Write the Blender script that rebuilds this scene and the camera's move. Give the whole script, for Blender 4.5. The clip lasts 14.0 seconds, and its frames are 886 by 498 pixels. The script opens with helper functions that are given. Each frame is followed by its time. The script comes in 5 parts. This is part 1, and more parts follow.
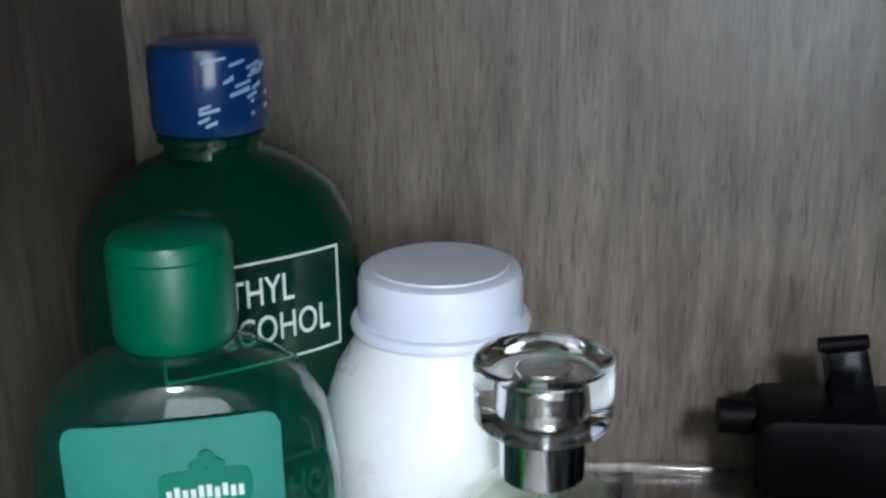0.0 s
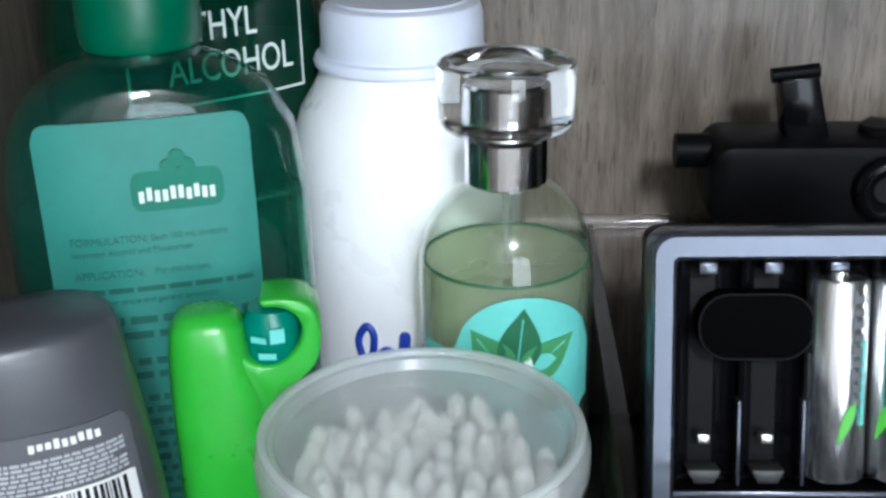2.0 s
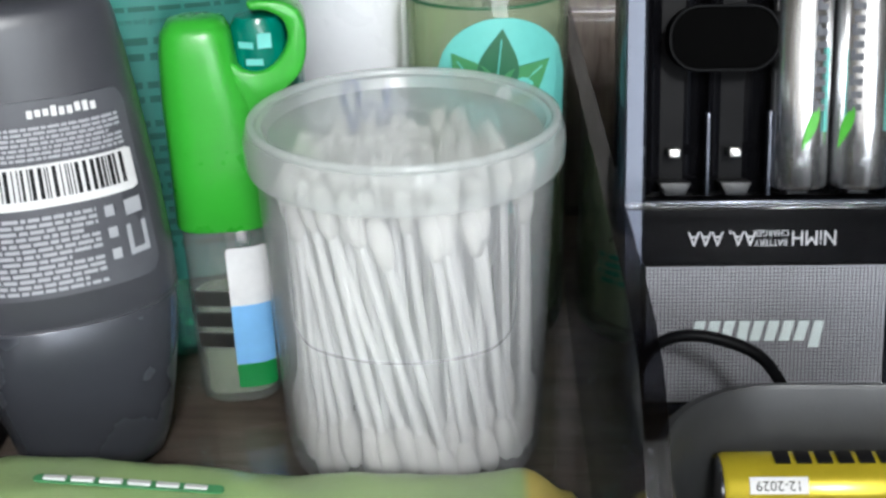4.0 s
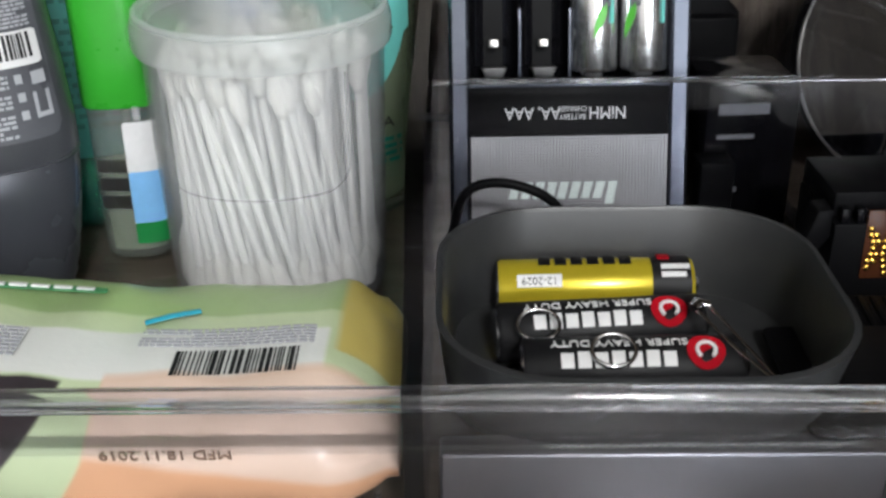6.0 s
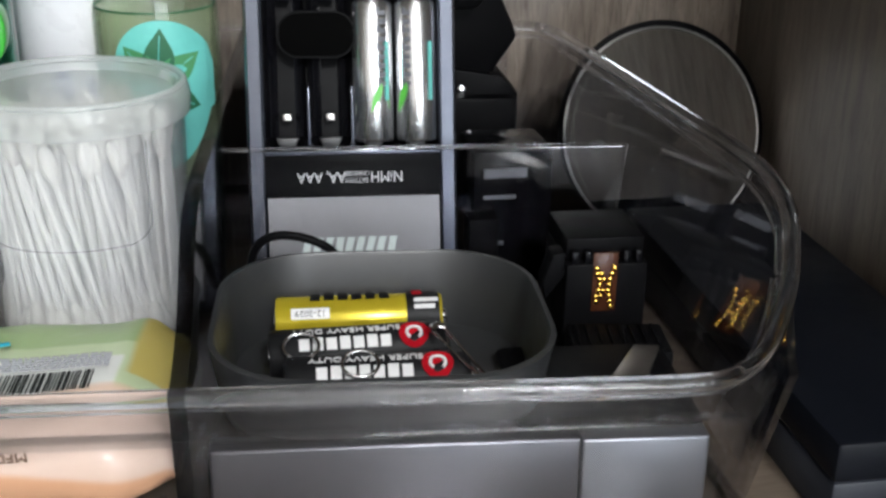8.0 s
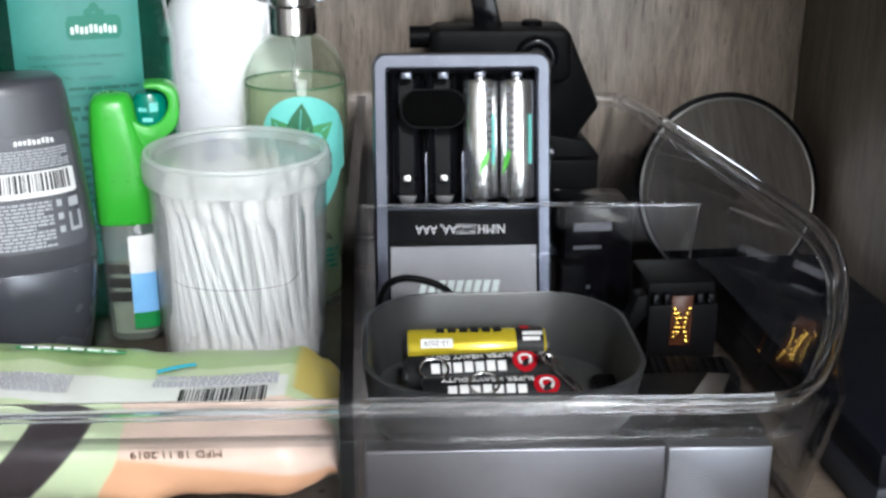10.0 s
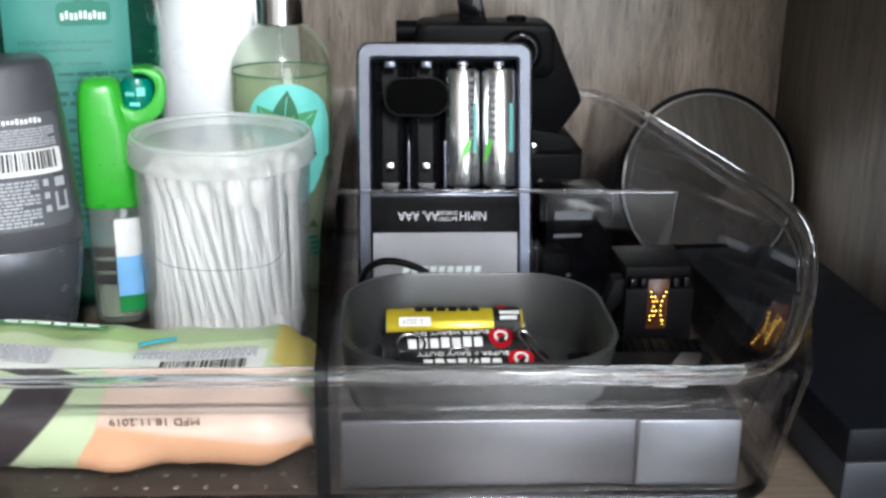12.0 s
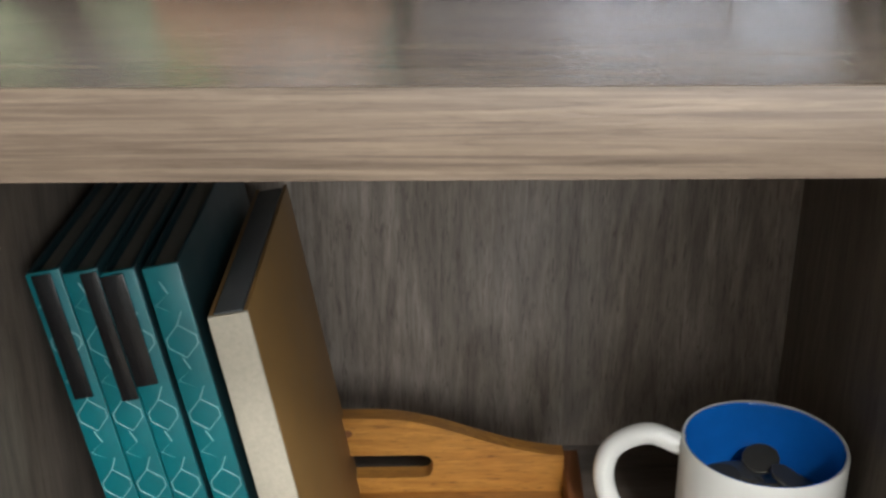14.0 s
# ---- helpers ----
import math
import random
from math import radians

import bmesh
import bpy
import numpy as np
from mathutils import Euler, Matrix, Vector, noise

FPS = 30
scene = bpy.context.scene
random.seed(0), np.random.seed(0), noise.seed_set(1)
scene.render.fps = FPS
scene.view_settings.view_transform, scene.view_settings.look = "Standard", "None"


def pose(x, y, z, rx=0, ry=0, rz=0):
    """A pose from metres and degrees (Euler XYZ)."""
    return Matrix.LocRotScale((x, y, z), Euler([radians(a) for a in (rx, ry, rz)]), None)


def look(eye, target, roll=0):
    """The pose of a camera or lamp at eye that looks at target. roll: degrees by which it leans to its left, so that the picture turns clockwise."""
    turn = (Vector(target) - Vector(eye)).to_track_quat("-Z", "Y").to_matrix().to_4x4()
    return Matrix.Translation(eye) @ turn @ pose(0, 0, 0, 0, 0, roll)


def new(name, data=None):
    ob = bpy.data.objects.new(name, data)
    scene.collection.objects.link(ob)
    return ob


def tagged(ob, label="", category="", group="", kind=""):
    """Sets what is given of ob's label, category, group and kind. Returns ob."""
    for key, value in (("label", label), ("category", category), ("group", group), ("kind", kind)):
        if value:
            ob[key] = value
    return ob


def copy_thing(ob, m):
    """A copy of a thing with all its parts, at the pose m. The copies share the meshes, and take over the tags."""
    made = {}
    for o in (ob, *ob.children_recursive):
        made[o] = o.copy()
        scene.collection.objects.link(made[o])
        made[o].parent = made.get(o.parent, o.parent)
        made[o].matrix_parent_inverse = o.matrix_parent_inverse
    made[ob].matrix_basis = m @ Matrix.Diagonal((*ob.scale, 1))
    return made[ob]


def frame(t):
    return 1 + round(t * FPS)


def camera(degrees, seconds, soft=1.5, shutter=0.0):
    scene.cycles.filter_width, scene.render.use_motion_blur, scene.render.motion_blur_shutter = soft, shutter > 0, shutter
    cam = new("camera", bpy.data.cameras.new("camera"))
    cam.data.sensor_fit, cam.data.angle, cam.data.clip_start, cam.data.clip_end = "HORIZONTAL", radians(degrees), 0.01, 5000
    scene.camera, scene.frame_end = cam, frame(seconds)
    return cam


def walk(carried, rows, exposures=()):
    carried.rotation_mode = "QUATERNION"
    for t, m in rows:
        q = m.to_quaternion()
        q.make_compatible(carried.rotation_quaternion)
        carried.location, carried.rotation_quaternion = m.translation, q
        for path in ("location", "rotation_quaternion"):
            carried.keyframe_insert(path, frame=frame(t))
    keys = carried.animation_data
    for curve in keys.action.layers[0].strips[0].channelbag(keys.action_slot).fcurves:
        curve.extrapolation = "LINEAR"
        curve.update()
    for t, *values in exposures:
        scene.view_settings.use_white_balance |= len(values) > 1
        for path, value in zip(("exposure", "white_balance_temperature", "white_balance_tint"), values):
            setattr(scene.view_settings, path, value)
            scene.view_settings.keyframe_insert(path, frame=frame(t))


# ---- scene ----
cam = camera(42.46, 14.0, soft=2.8)
ROWS = [
    (0, -0.0103, 0.0139, 0.2625, 71.87, 0.77, 5.55),
    (0.5, -0.0096, 0.0035, 0.2499, 70.65, 1.14, 5.40),
    (1, -0.0096, 0.0016, 0.2310, 68.77, 1.20, 4.16),
    (1.5, -0.0099, -0.0049, 0.2203, 67.64, 1.00, 3.45),
    (2, -0.0119, -0.0082, 0.2187, 67.21, 1.19, 2.96),
    (2.5, -0.0075, -0.0122, 0.2099, 66.77, 1.37, 2.89),
    (3, -0.0048, -0.0131, 0.1972, 64.89, 1.11, 2.00),
    (3.5, -0.0058, -0.0224, 0.1823, 64.17, 1.02, 1.55),
    (4, -0.0108, -0.0410, 0.1707, 64.75, 1.21, 2.07),
    (6.5, 0.0460, -0.1150, 0.1680, 63.23, 0.36, -1.30),
    (7, 0.0648, -0.1182, 0.1641, 65.02, -0.81, -4.28),
    (9.5, 0.0274, -0.2235, 0.2023, 69.44, -0.70, -5.74),
    (10, 0.0274, -0.2224, 0.2012, 70.19, -0.33, -2.77),
    (10.5, 0.0309, -0.2313, 0.2078, 70.81, -0.64, -2.82),
    (11, 0.0384, -0.2321, 0.2070, 71.76, -0.88, -3.54),
    (11.5, 0.0350, -0.2317, 0.1971, 71.75, -0.94, -3.11),
    (12, 0.0341, -0.2339, 0.1894, 71.31, -0.77, -2.67),
    (12.5, 0.0272, -0.2345, 0.1666, 71.11, -0.44, -2.41),
    (13, 0.0220, -0.2369, 0.1312, 70.50, -0.18, -2.01),
    (13.5, 0.0197, -0.2473, 0.0876, 68.28, 0.04, -1.91),
    (13.8, 0.0176, -0.2545, 0.0692, 67.65, -0.03, -1.81),
    (14, 0.0179, -0.2607, 0.0536, 67.23, -0.11, -1.27),
]
walk(cam, [(t, pose(x, y, z, rx, ry, rz)) for t, x, y, z, rx, ry, rz in ROWS],
     exposures=[(0.0, -0.55, 5750, 6), (1.5, -0.32, 5750, 6), (2.5, -0.28, 5850, 7), (4.0, -0.28, 6200, 9), (7.0, -0.52, 6350, 10), (9.5, -0.05, 6150, 9), (12.5, -0.05, 6200, 9), (13.2, -0.15, 6200, 9), (14.0, -0.35, 6350, 9)])

# ---- light: a bright room behind the camera, seen only by its light ----
world = bpy.data.worlds.new("daylight")
scene.world = world
world.use_nodes = True
sky = world.node_tree.nodes.new("ShaderNodeTexSky")
sky.sky_type, sky.sun_disc = "NISHITA", False
sky.sun_elevation, sky.sun_rotation = radians(40), radians(200)
bg = world.node_tree.nodes["Background"]
bg.inputs["Strength"].default_value = 0.1
world.node_tree.links.new(sky.outputs[0], bg.inputs["Color"])


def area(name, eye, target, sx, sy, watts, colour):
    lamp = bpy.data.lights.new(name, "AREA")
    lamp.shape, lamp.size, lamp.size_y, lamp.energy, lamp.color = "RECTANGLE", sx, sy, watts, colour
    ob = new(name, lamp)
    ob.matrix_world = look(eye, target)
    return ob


# daylight in an unseen window's opening; the point lamp is added, no fixture known
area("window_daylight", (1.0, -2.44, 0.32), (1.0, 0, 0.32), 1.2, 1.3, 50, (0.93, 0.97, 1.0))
point_lamp = bpy.data.lights.new("added_lamp", "POINT")
point_lamp.energy, point_lamp.shadow_soft_size, point_lamp.color = 150, 0.14, (1.0, 0.995, 0.985)
new("added_lamp", point_lamp).location = (0.36, -1.70, 1.32)


# ---- materials ----
def nodes_of(name):
    m = bpy.data.materials.new(name)
    m.use_nodes = True
    nt = m.node_tree
    return m, nt, nt.nodes["Principled BSDF"], nt.nodes["Material Output"]


def noise_node(nt, scale, detail=4, stretch=(1, 1, 1), rough=0.55, vec=None):
    tc = nt.nodes.new("ShaderNodeTexCoord")
    mp = nt.nodes.new("ShaderNodeMapping")
    mp.inputs["Scale"].default_value = stretch
    nt.links.new(tc.outputs["Object"], mp.inputs["Vector"])
    n = nt.nodes.new("ShaderNodeTexNoise")
    n.inputs["Scale"].default_value, n.inputs["Detail"].default_value, n.inputs["Roughness"].default_value = scale, detail, rough
    nt.links.new(mp.outputs[0], n.inputs["Vector"])
    return n


def ramp_node(nt, src, stops):
    r = nt.nodes.new("ShaderNodeValToRGB")
    e = r.color_ramp.elements
    while len(e) < len(stops):
        e.new(0.5)
    for k, (p, c) in enumerate(stops):
        e[k].position, e[k].color = p, (*c, 1)
    nt.links.new(src, r.inputs[0])
    return r


def mix_node(nt, kind, fac, a, b):
    m = nt.nodes.new("ShaderNodeMix")
    m.data_type, m.blend_type = "RGBA", kind
    for sock, v in ((m.inputs[0], fac), (m.inputs[6], a), (m.inputs[7], b)):
        if isinstance(v, bpy.types.NodeSocket):
            nt.links.new(v, sock)
        else:
            sock.default_value = v if isinstance(v, (int, float)) else (*v, 1)
    return m.outputs[2]


def bump_node(nt, bs, height, strength=0.2, dist=0.001):
    b = nt.nodes.new("ShaderNodeBump")
    b.inputs["Strength"].default_value, b.inputs["Distance"].default_value = strength, dist
    nt.links.new(height, b.inputs["Height"])
    nt.links.new(b.outputs[0], bs.inputs["Normal"])


def plain(name, colour, rough=0.45, metal=0.0, vary=0.12, scale=60, bump=0.06, coat=0.0, spec=0.5):
    """An opaque surface with two scales of slight variation."""
    m, nt, bs, _ = nodes_of(name)
    a, b = noise_node(nt, scale), noise_node(nt, scale * 9, 3)
    dark = tuple(c * (1 - vary) for c in colour)
    c1 = ramp_node(nt, a.outputs[0], [(0.35, dark), (0.65, colour)])
    nt.links.new(mix_node(nt, "MULTIPLY", vary, c1.outputs[0], b.outputs[0]), bs.inputs["Base Color"])
    bs.inputs["Roughness"].default_value, bs.inputs["Metallic"].default_value = rough, metal
    bs.inputs["Coat Weight"].default_value, bs.inputs["Specular IOR Level"].default_value = coat, spec
    rr = nt.nodes.new("ShaderNodeMapRange")
    rr.inputs[3].default_value, rr.inputs[4].default_value = rough * 0.8, min(1, rough * 1.2)
    nt.links.new(a.outputs[0], rr.inputs[0])
    nt.links.new(rr.outputs[0], bs.inputs["Roughness"])
    if bump:
        bump_node(nt, bs, b.outputs[0], bump, 0.0004)
    return m


def laminate(name, axis, light, dark, rough=0.34, pore=0.8, freq=1.0):
    """Printed oak laminate with its grain along an axis."""
    m, nt, bs, _ = nodes_of(name)
    k = "xyz".index(axis)

    def st(along, across):
        return tuple(along if i == k else across for i in range(3))

    broad = noise_node(nt, 1.0, 4, st(4, 14))
    broad.inputs["Distortion"].default_value = 1.0
    figure = noise_node(nt, 1.0, 5, st(5.5, 46 * freq), 0.62)
    figure.inputs["Distortion"].default_value = 2.6
    fine = noise_node(nt, 1.0, 4, st(30, 330), 0.7)
    fine.inputs["Distortion"].default_value = 1.5
    pores = noise_node(nt, 1.0, 3, st(60, 620), 0.6)
    pores.inputs["Distortion"].default_value = 1.2
    mid = tuple((a + c) / 2 for a, c in zip(light, dark))
    c = ramp_node(nt, figure.outputs[0], [(0.30, dark), (0.50, mid), (0.70, light)])
    b2 = ramp_node(nt, broad.outputs[0], [(0.34, (0.66, 0.64, 0.62)), (0.64, (1, 1, 1))])
    p2 = ramp_node(nt, pores.outputs[0], [(0.34, (0.45, 0.41, 0.38)), (0.44, (1, 1, 1))])
    f2 = ramp_node(nt, fine.outputs[0], [(0.32, (0.60, 0.57, 0.54)), (0.62, (1, 1, 1))])
    x = mix_node(nt, "MULTIPLY", 0.9, c.outputs[0], b2.outputs[0])
    x = mix_node(nt, "MULTIPLY", pore, x, p2.outputs[0])
    x = mix_node(nt, "MULTIPLY", min(0.85, pore + 0.2), x, f2.outputs[0])
    nt.links.new(x, bs.inputs["Base Color"])
    bs.inputs["Roughness"].default_value = rough
    bs.inputs["Specular IOR Level"].default_value = 0.5
    bump_node(nt, bs, pores.outputs[0], 0.25, 0.0004)
    return m


def clear(name, tint, rough=0.03, ior=1.45, haze=0.0, haze_colour=(0.8, 0.8, 0.8), gloss=1.0, edge=5.0):
    """Thin clear or cloudy plastic and glass: light passes straight through, gloss by Fresnel, haze scatters."""
    m, nt, bs, out = nodes_of(name)
    nt.nodes.remove(bs)
    tr = nt.nodes.new("ShaderNodeBsdfTransparent")
    tr.inputs[0].default_value = (*tint, 1)
    body = tr.outputs[0]
    if haze:
        df, tl, half = nt.nodes.new("ShaderNodeBsdfDiffuse"), nt.nodes.new("ShaderNodeBsdfTranslucent"), nt.nodes.new("ShaderNodeMixShader")
        df.inputs[0].default_value = tl.inputs[0].default_value = (*haze_colour, 1)
        half.inputs[0].default_value = 0.45
        nt.links.new(df.outputs[0], half.inputs[1])
        nt.links.new(tl.outputs[0], half.inputs[2])
        mx = nt.nodes.new("ShaderNodeMixShader")
        n = noise_node(nt, 25, 3)
        r = nt.nodes.new("ShaderNodeMapRange")
        r.inputs[3].default_value, r.inputs[4].default_value = haze * 0.8, min(1, haze * 1.2)
        nt.links.new(n.outputs[0], r.inputs[0])
        nt.links.new(r.outputs[0], mx.inputs[0])
        nt.links.new(body, mx.inputs[1])
        nt.links.new(half.outputs[0], mx.inputs[2])
        body = mx.outputs[0]
    # gloss rises towards grazing angles, alike on both faces of the thin wall
    lw, gl, mx = nt.nodes.new("ShaderNodeLayerWeight"), nt.nodes.new("ShaderNodeBsdfGlossy"), nt.nodes.new("ShaderNodeMixShader")
    lw.inputs[0].default_value = 0.5
    gl.inputs["Roughness"].default_value = rough
    gl.inputs[0].default_value = (gloss, gloss, gloss, 1)
    pw, ma = nt.nodes.new("ShaderNodeMath"), nt.nodes.new("ShaderNodeMath")
    pw.operation, ma.operation = "POWER", "MULTIPLY_ADD"
    pw.inputs[1].default_value = edge
    f0 = ((ior - 1) / (ior + 1)) ** 2
    ma.inputs[1].default_value, ma.inputs[2].default_value = (1 - f0) * 0.75, f0
    nt.links.new(lw.outputs["Facing"], pw.inputs[0])
    nt.links.new(pw.outputs[0], ma.inputs[0])
    nt.links.new(ma.outputs[0], mx.inputs[0])
    nt.links.new(body, mx.inputs[1])
    nt.links.new(gl.outputs[0], mx.inputs[2])
    nt.links.new(mx.outputs[0], out.inputs[0])
    return m


def solid_glass(name, colour, rough=0.0, ior=1.48):
    m, nt, bs, _ = nodes_of(name)
    bs.inputs["Base Color"].default_value = (*colour, 1)
    bs.inputs["Transmission Weight"].default_value, bs.inputs["Roughness"].default_value, bs.inputs["IOR"].default_value = 1, rough, ior
    return m


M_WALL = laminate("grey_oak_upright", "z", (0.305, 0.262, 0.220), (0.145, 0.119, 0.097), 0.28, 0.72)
# side panels: the back's laminate again, with shade mixed into a darker colour
M_SIDESHADE = laminate("grey_oak_shaded_side", "z", (0.205, 0.170, 0.135), (0.105, 0.085, 0.066), 0.6, 0.5)
M_SHELF = laminate("grey_oak_shelf", "x", (0.218, 0.176, 0.140), (0.134, 0.106, 0.082), 0.17, 0.22)
M_EDGE = laminate("grey_oak_edge_band", "x", (0.225, 0.170, 0.122), (0.096, 0.069, 0.048), 0.45, 0.25, 6.0)
M_ROOM = plain("white_room_paint", (0.75, 0.74, 0.72), 0.7, scale=3)
M_FLOOR = plain("room_floor", (0.35, 0.30, 0.25), 0.5, scale=4)
M_ACRYLIC = clear("clear_acrylic", (0.96, 0.96, 0.97), 0.03, 1.42)
M_LIP = clear("thin_acrylic_lip", (0.95, 0.95, 0.96), 0.05, 1.2)
M_RIM = solid_glass("acrylic_bead", (0.93, 0.94, 0.96), 0.02, 1.45)
M_CLEARSIDE = clear("clear_acrylic_side", (0.93, 0.93, 0.95), 0.015, 1.5, edge=2.0)
M_DIVIDER = clear("dark_tinted_acrylic_edge", (0.45, 0.46, 0.50), 0.05, 1.42)
M_BLACK = plain("black_plastic", (0.0035, 0.0035, 0.004), 0.45, scale=120, spec=0.055)
M_BLACKGLOSS = plain("gloss_black_plastic", (0.004, 0.004, 0.005), 0.14, scale=120, bump=0.02, spec=0.18)
M_GREY = plain("dark_grey_plastic", (0.027, 0.028, 0.029), 0.42, scale=200, bump=0.1)
M_BOX = plain("satin_grey_lacquer", (0.165, 0.165, 0.18), 0.30, 0.85, scale=14, vary=0.08, bump=0.0)
M_NOTCHSHADE = plain("painted_notch_shade", (0.0015, 0.0015, 0.0015), 0.8, spec=0.02, bump=0)
M_WIRE = plain("dull_silver_wire", (0.34, 0.34, 0.35), 0.45, 0.4)
M_NAVY = plain("dark_slate_plastic", (0.005, 0.006, 0.009), 0.42, scale=80, spec=0.12)
M_LITSLATE = plain("lit_slate_plastic", (0.022, 0.025, 0.033), 0.4, scale=80, spec=0.3)
M_CHROME = plain("polished_metal", (0.78, 0.78, 0.80), 0.12, 1.0, 0.05, bump=0.0)
M_STEEL = plain("brushed_steel", (0.55, 0.54, 0.52), 0.3, 1.0, 0.15)
M_BEZEL = plain("grey_painted_bezel", (0.080, 0.088, 0.112), 0.22, 0.6, bump=0.03)
M_WHITE = plain("white_plastic", (0.90, 0.91, 0.94), 0.28, scale=30, vary=0.05, bump=0.02)
M_CAPWHITE = plain("cool_white_plastic", (0.72, 0.76, 0.88), 0.35, scale=30, vary=0.06, bump=0.03)
M_COTTON = plain("cotton", (0.85, 0.84, 0.80), 0.9, scale=900, vary=0.1, bump=0.5)
M_STICK = plain("white_paper_stick", (0.82, 0.82, 0.80), 0.6, scale=300, vary=0.08)
M_TUB = clear("frosted_plastic", (0.99, 0.99, 0.99), 0.25, 1.40, 0.21, (0.93, 0.95, 0.97))
M_LID = clear("frosted_lid", (0.97, 0.98, 0.98), 0.22, 1.40, 0.40, (0.84, 0.87, 0.86))
M_GEL = clear("teal_gel_plastic", (0.40, 0.78, 0.66), 0.06, 1.45, 0.09, (0.045, 0.36, 0.28), edge=2.6)
M_GELCAP = plain("deep_green_cap", (0.0, 0.115, 0.055), 0.32, scale=70, bump=0.04)
M_TEAL = plain("teal_label", (0.038, 0.235, 0.196), 0.4, scale=40, vary=0.15)
M_TEALPRINT = plain("dark_teal_print", (0.008, 0.115, 0.085), 0.5)
M_EMBLEM = plain("green_emblem", (0.0, 0.17, 0.11), 0.45)
M_ETHYL = clear("dark_green_bottle", (0.06, 0.42, 0.24), 0.09, 1.45, 0.30, (0.006, 0.12, 0.065), edge=3.2)
M_ETHYLDARK = plain("deep_green_content", (0.003, 0.055, 0.027), 0.3)
M_PRINTW = plain("white_print", (0.70, 0.80, 0.76), 0.5)
M_BLUECAP = clear("blue_shrink_film", (0.22, 0.45, 0.85), 0.1, 1.5, 0.65, (0.012, 0.085, 0.33), edge=3.0)
M_BLUEPRINT = plain("blue_ink", (0.02, 0.06, 0.45), 0.45)
M_PALEBLUE = plain("pale_blue_print", (0.35, 0.50, 0.75), 0.4)
M_PGLASS = clear("bottle_glass", (0.93, 0.96, 0.91), 0.01, 1.5, 0.05, (0.6, 0.68, 0.55), edge=2.6)
M_LIQUID = clear("pale_green_liquid", (0.93, 0.97, 0.85), 0.01, 1.25, 0.32, (0.72, 0.80, 0.60))
M_FACET = solid_glass("cut_glass_edge", (0.93, 0.95, 0.95), 0.0, 1.5)
M_AQUA = plain("aqua_label", (0.16, 0.58, 0.52), 0.4, scale=50)
M_LEAFD = plain("leaf_green_dark", (0.015, 0.13, 0.055), 0.45)
M_LEAFL = plain("leaf_green_light", (0.06, 0.27, 0.10), 0.45)
M_DEO = plain("charcoal_bottle", (0.062, 0.066, 0.078), 0.27, 0.3, scale=40, vary=0.04, bump=0.03)
M_DEOCAP = plain("grey_cap", (0.052, 0.054, 0.063), 0.34, scale=90, vary=0.05)
M_DEOLABEL = plain("grey_label", (0.085, 0.089, 0.102), 0.4)
M_LABELPRINT = plain("pale_grey_print", (0.40, 0.41, 0.44), 0.5)
M_PAPER = plain("white_label", (0.75, 0.75, 0.75), 0.5)
M_INK = plain("black_ink", (0.008, 0.008, 0.009), 0.5, spec=0.2)
M_STAMP = plain("faded_brown_stamp", (0.27, 0.17, 0.115), 0.6)
M_GREYINK = plain("grey_ink", (0.13, 0.135, 0.15), 0.5)
M_LIME = plain("lime_green_cap", (0.038, 0.36, 0.028), 0.28, scale=60, vary=0.08, bump=0.03)
M_CLEARBODY = clear("clear_pet", (0.90, 0.93, 0.92), 0.02, 1.5, 0.20, (0.60, 0.64, 0.62), edge=2.5)
M_SKY = plain("sky_blue_label", (0.22, 0.50, 0.85), 0.4)
M_GREENB = plain("green_label", (0.01, 0.22, 0.05), 0.4)
M_TEALPUMP = plain("teal_pump", (0.0, 0.17, 0.12), 0.2)
M_YELLOW = plain("gold_battery_sleeve", (0.62, 0.50, 0.03), 0.22, 0.45, bump=0.02)
M_RED = plain("red_print", (0.36, 0.004, 0.012), 0.5, spec=0.1)
M_GOLD = plain("gold_contact", (0.85, 0.52, 0.10), 0.25, 1.0, 0.1)
M_COPPER = plain("copper_film", (0.055, 0.018, 0.008), 0.25)
M_GREEN = plain("bright_green_print", (0.10, 0.50, 0.05), 0.35)
M_SILVER = plain("silver_sleeve", (0.92, 0.93, 0.94), 0.22, 0.97, 0.05, bump=0.0)
M_PALEBOX = plain("pearl_grey_film", (0.22, 0.23, 0.25), 0.32, 0.75, scale=30, vary=0.1)
M_MIRROR = plain("mirror", (0.85, 0.85, 0.85), 0.02, 1.0, 0.03, bump=0.0)
# page colour carries the deep shade over the books' tops
M_PAGESHADE = plain("shaded_book_pages", (0.13, 0.125, 0.105), 0.8)
M_BOOKBEIGE = plain("beige_cloth", (0.50, 0.45, 0.35), 0.85, scale=500, bump=0.5)
M_BOOKTAN = plain("tan_board", (0.27, 0.15, 0.045), 0.6)
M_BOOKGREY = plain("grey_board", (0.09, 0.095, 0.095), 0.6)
M_BOOKTEAL = plain("teal_book_cover", (0.0, 0.125, 0.140), 0.35)
M_BOOKLINE = plain("pale_teal_line", (0.20, 0.40, 0.41), 0.4)
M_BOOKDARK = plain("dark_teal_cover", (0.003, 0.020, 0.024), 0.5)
M_TAPE = plain("black_gloss_tape", (0.006, 0.006, 0.007), 0.22)
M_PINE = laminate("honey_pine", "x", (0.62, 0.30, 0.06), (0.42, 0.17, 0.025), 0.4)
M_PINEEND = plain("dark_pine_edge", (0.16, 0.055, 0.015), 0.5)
M_CERAMIC = plain("white_glaze", (0.74, 0.73, 0.68), 0.15, vary=0.05, bump=0.02)
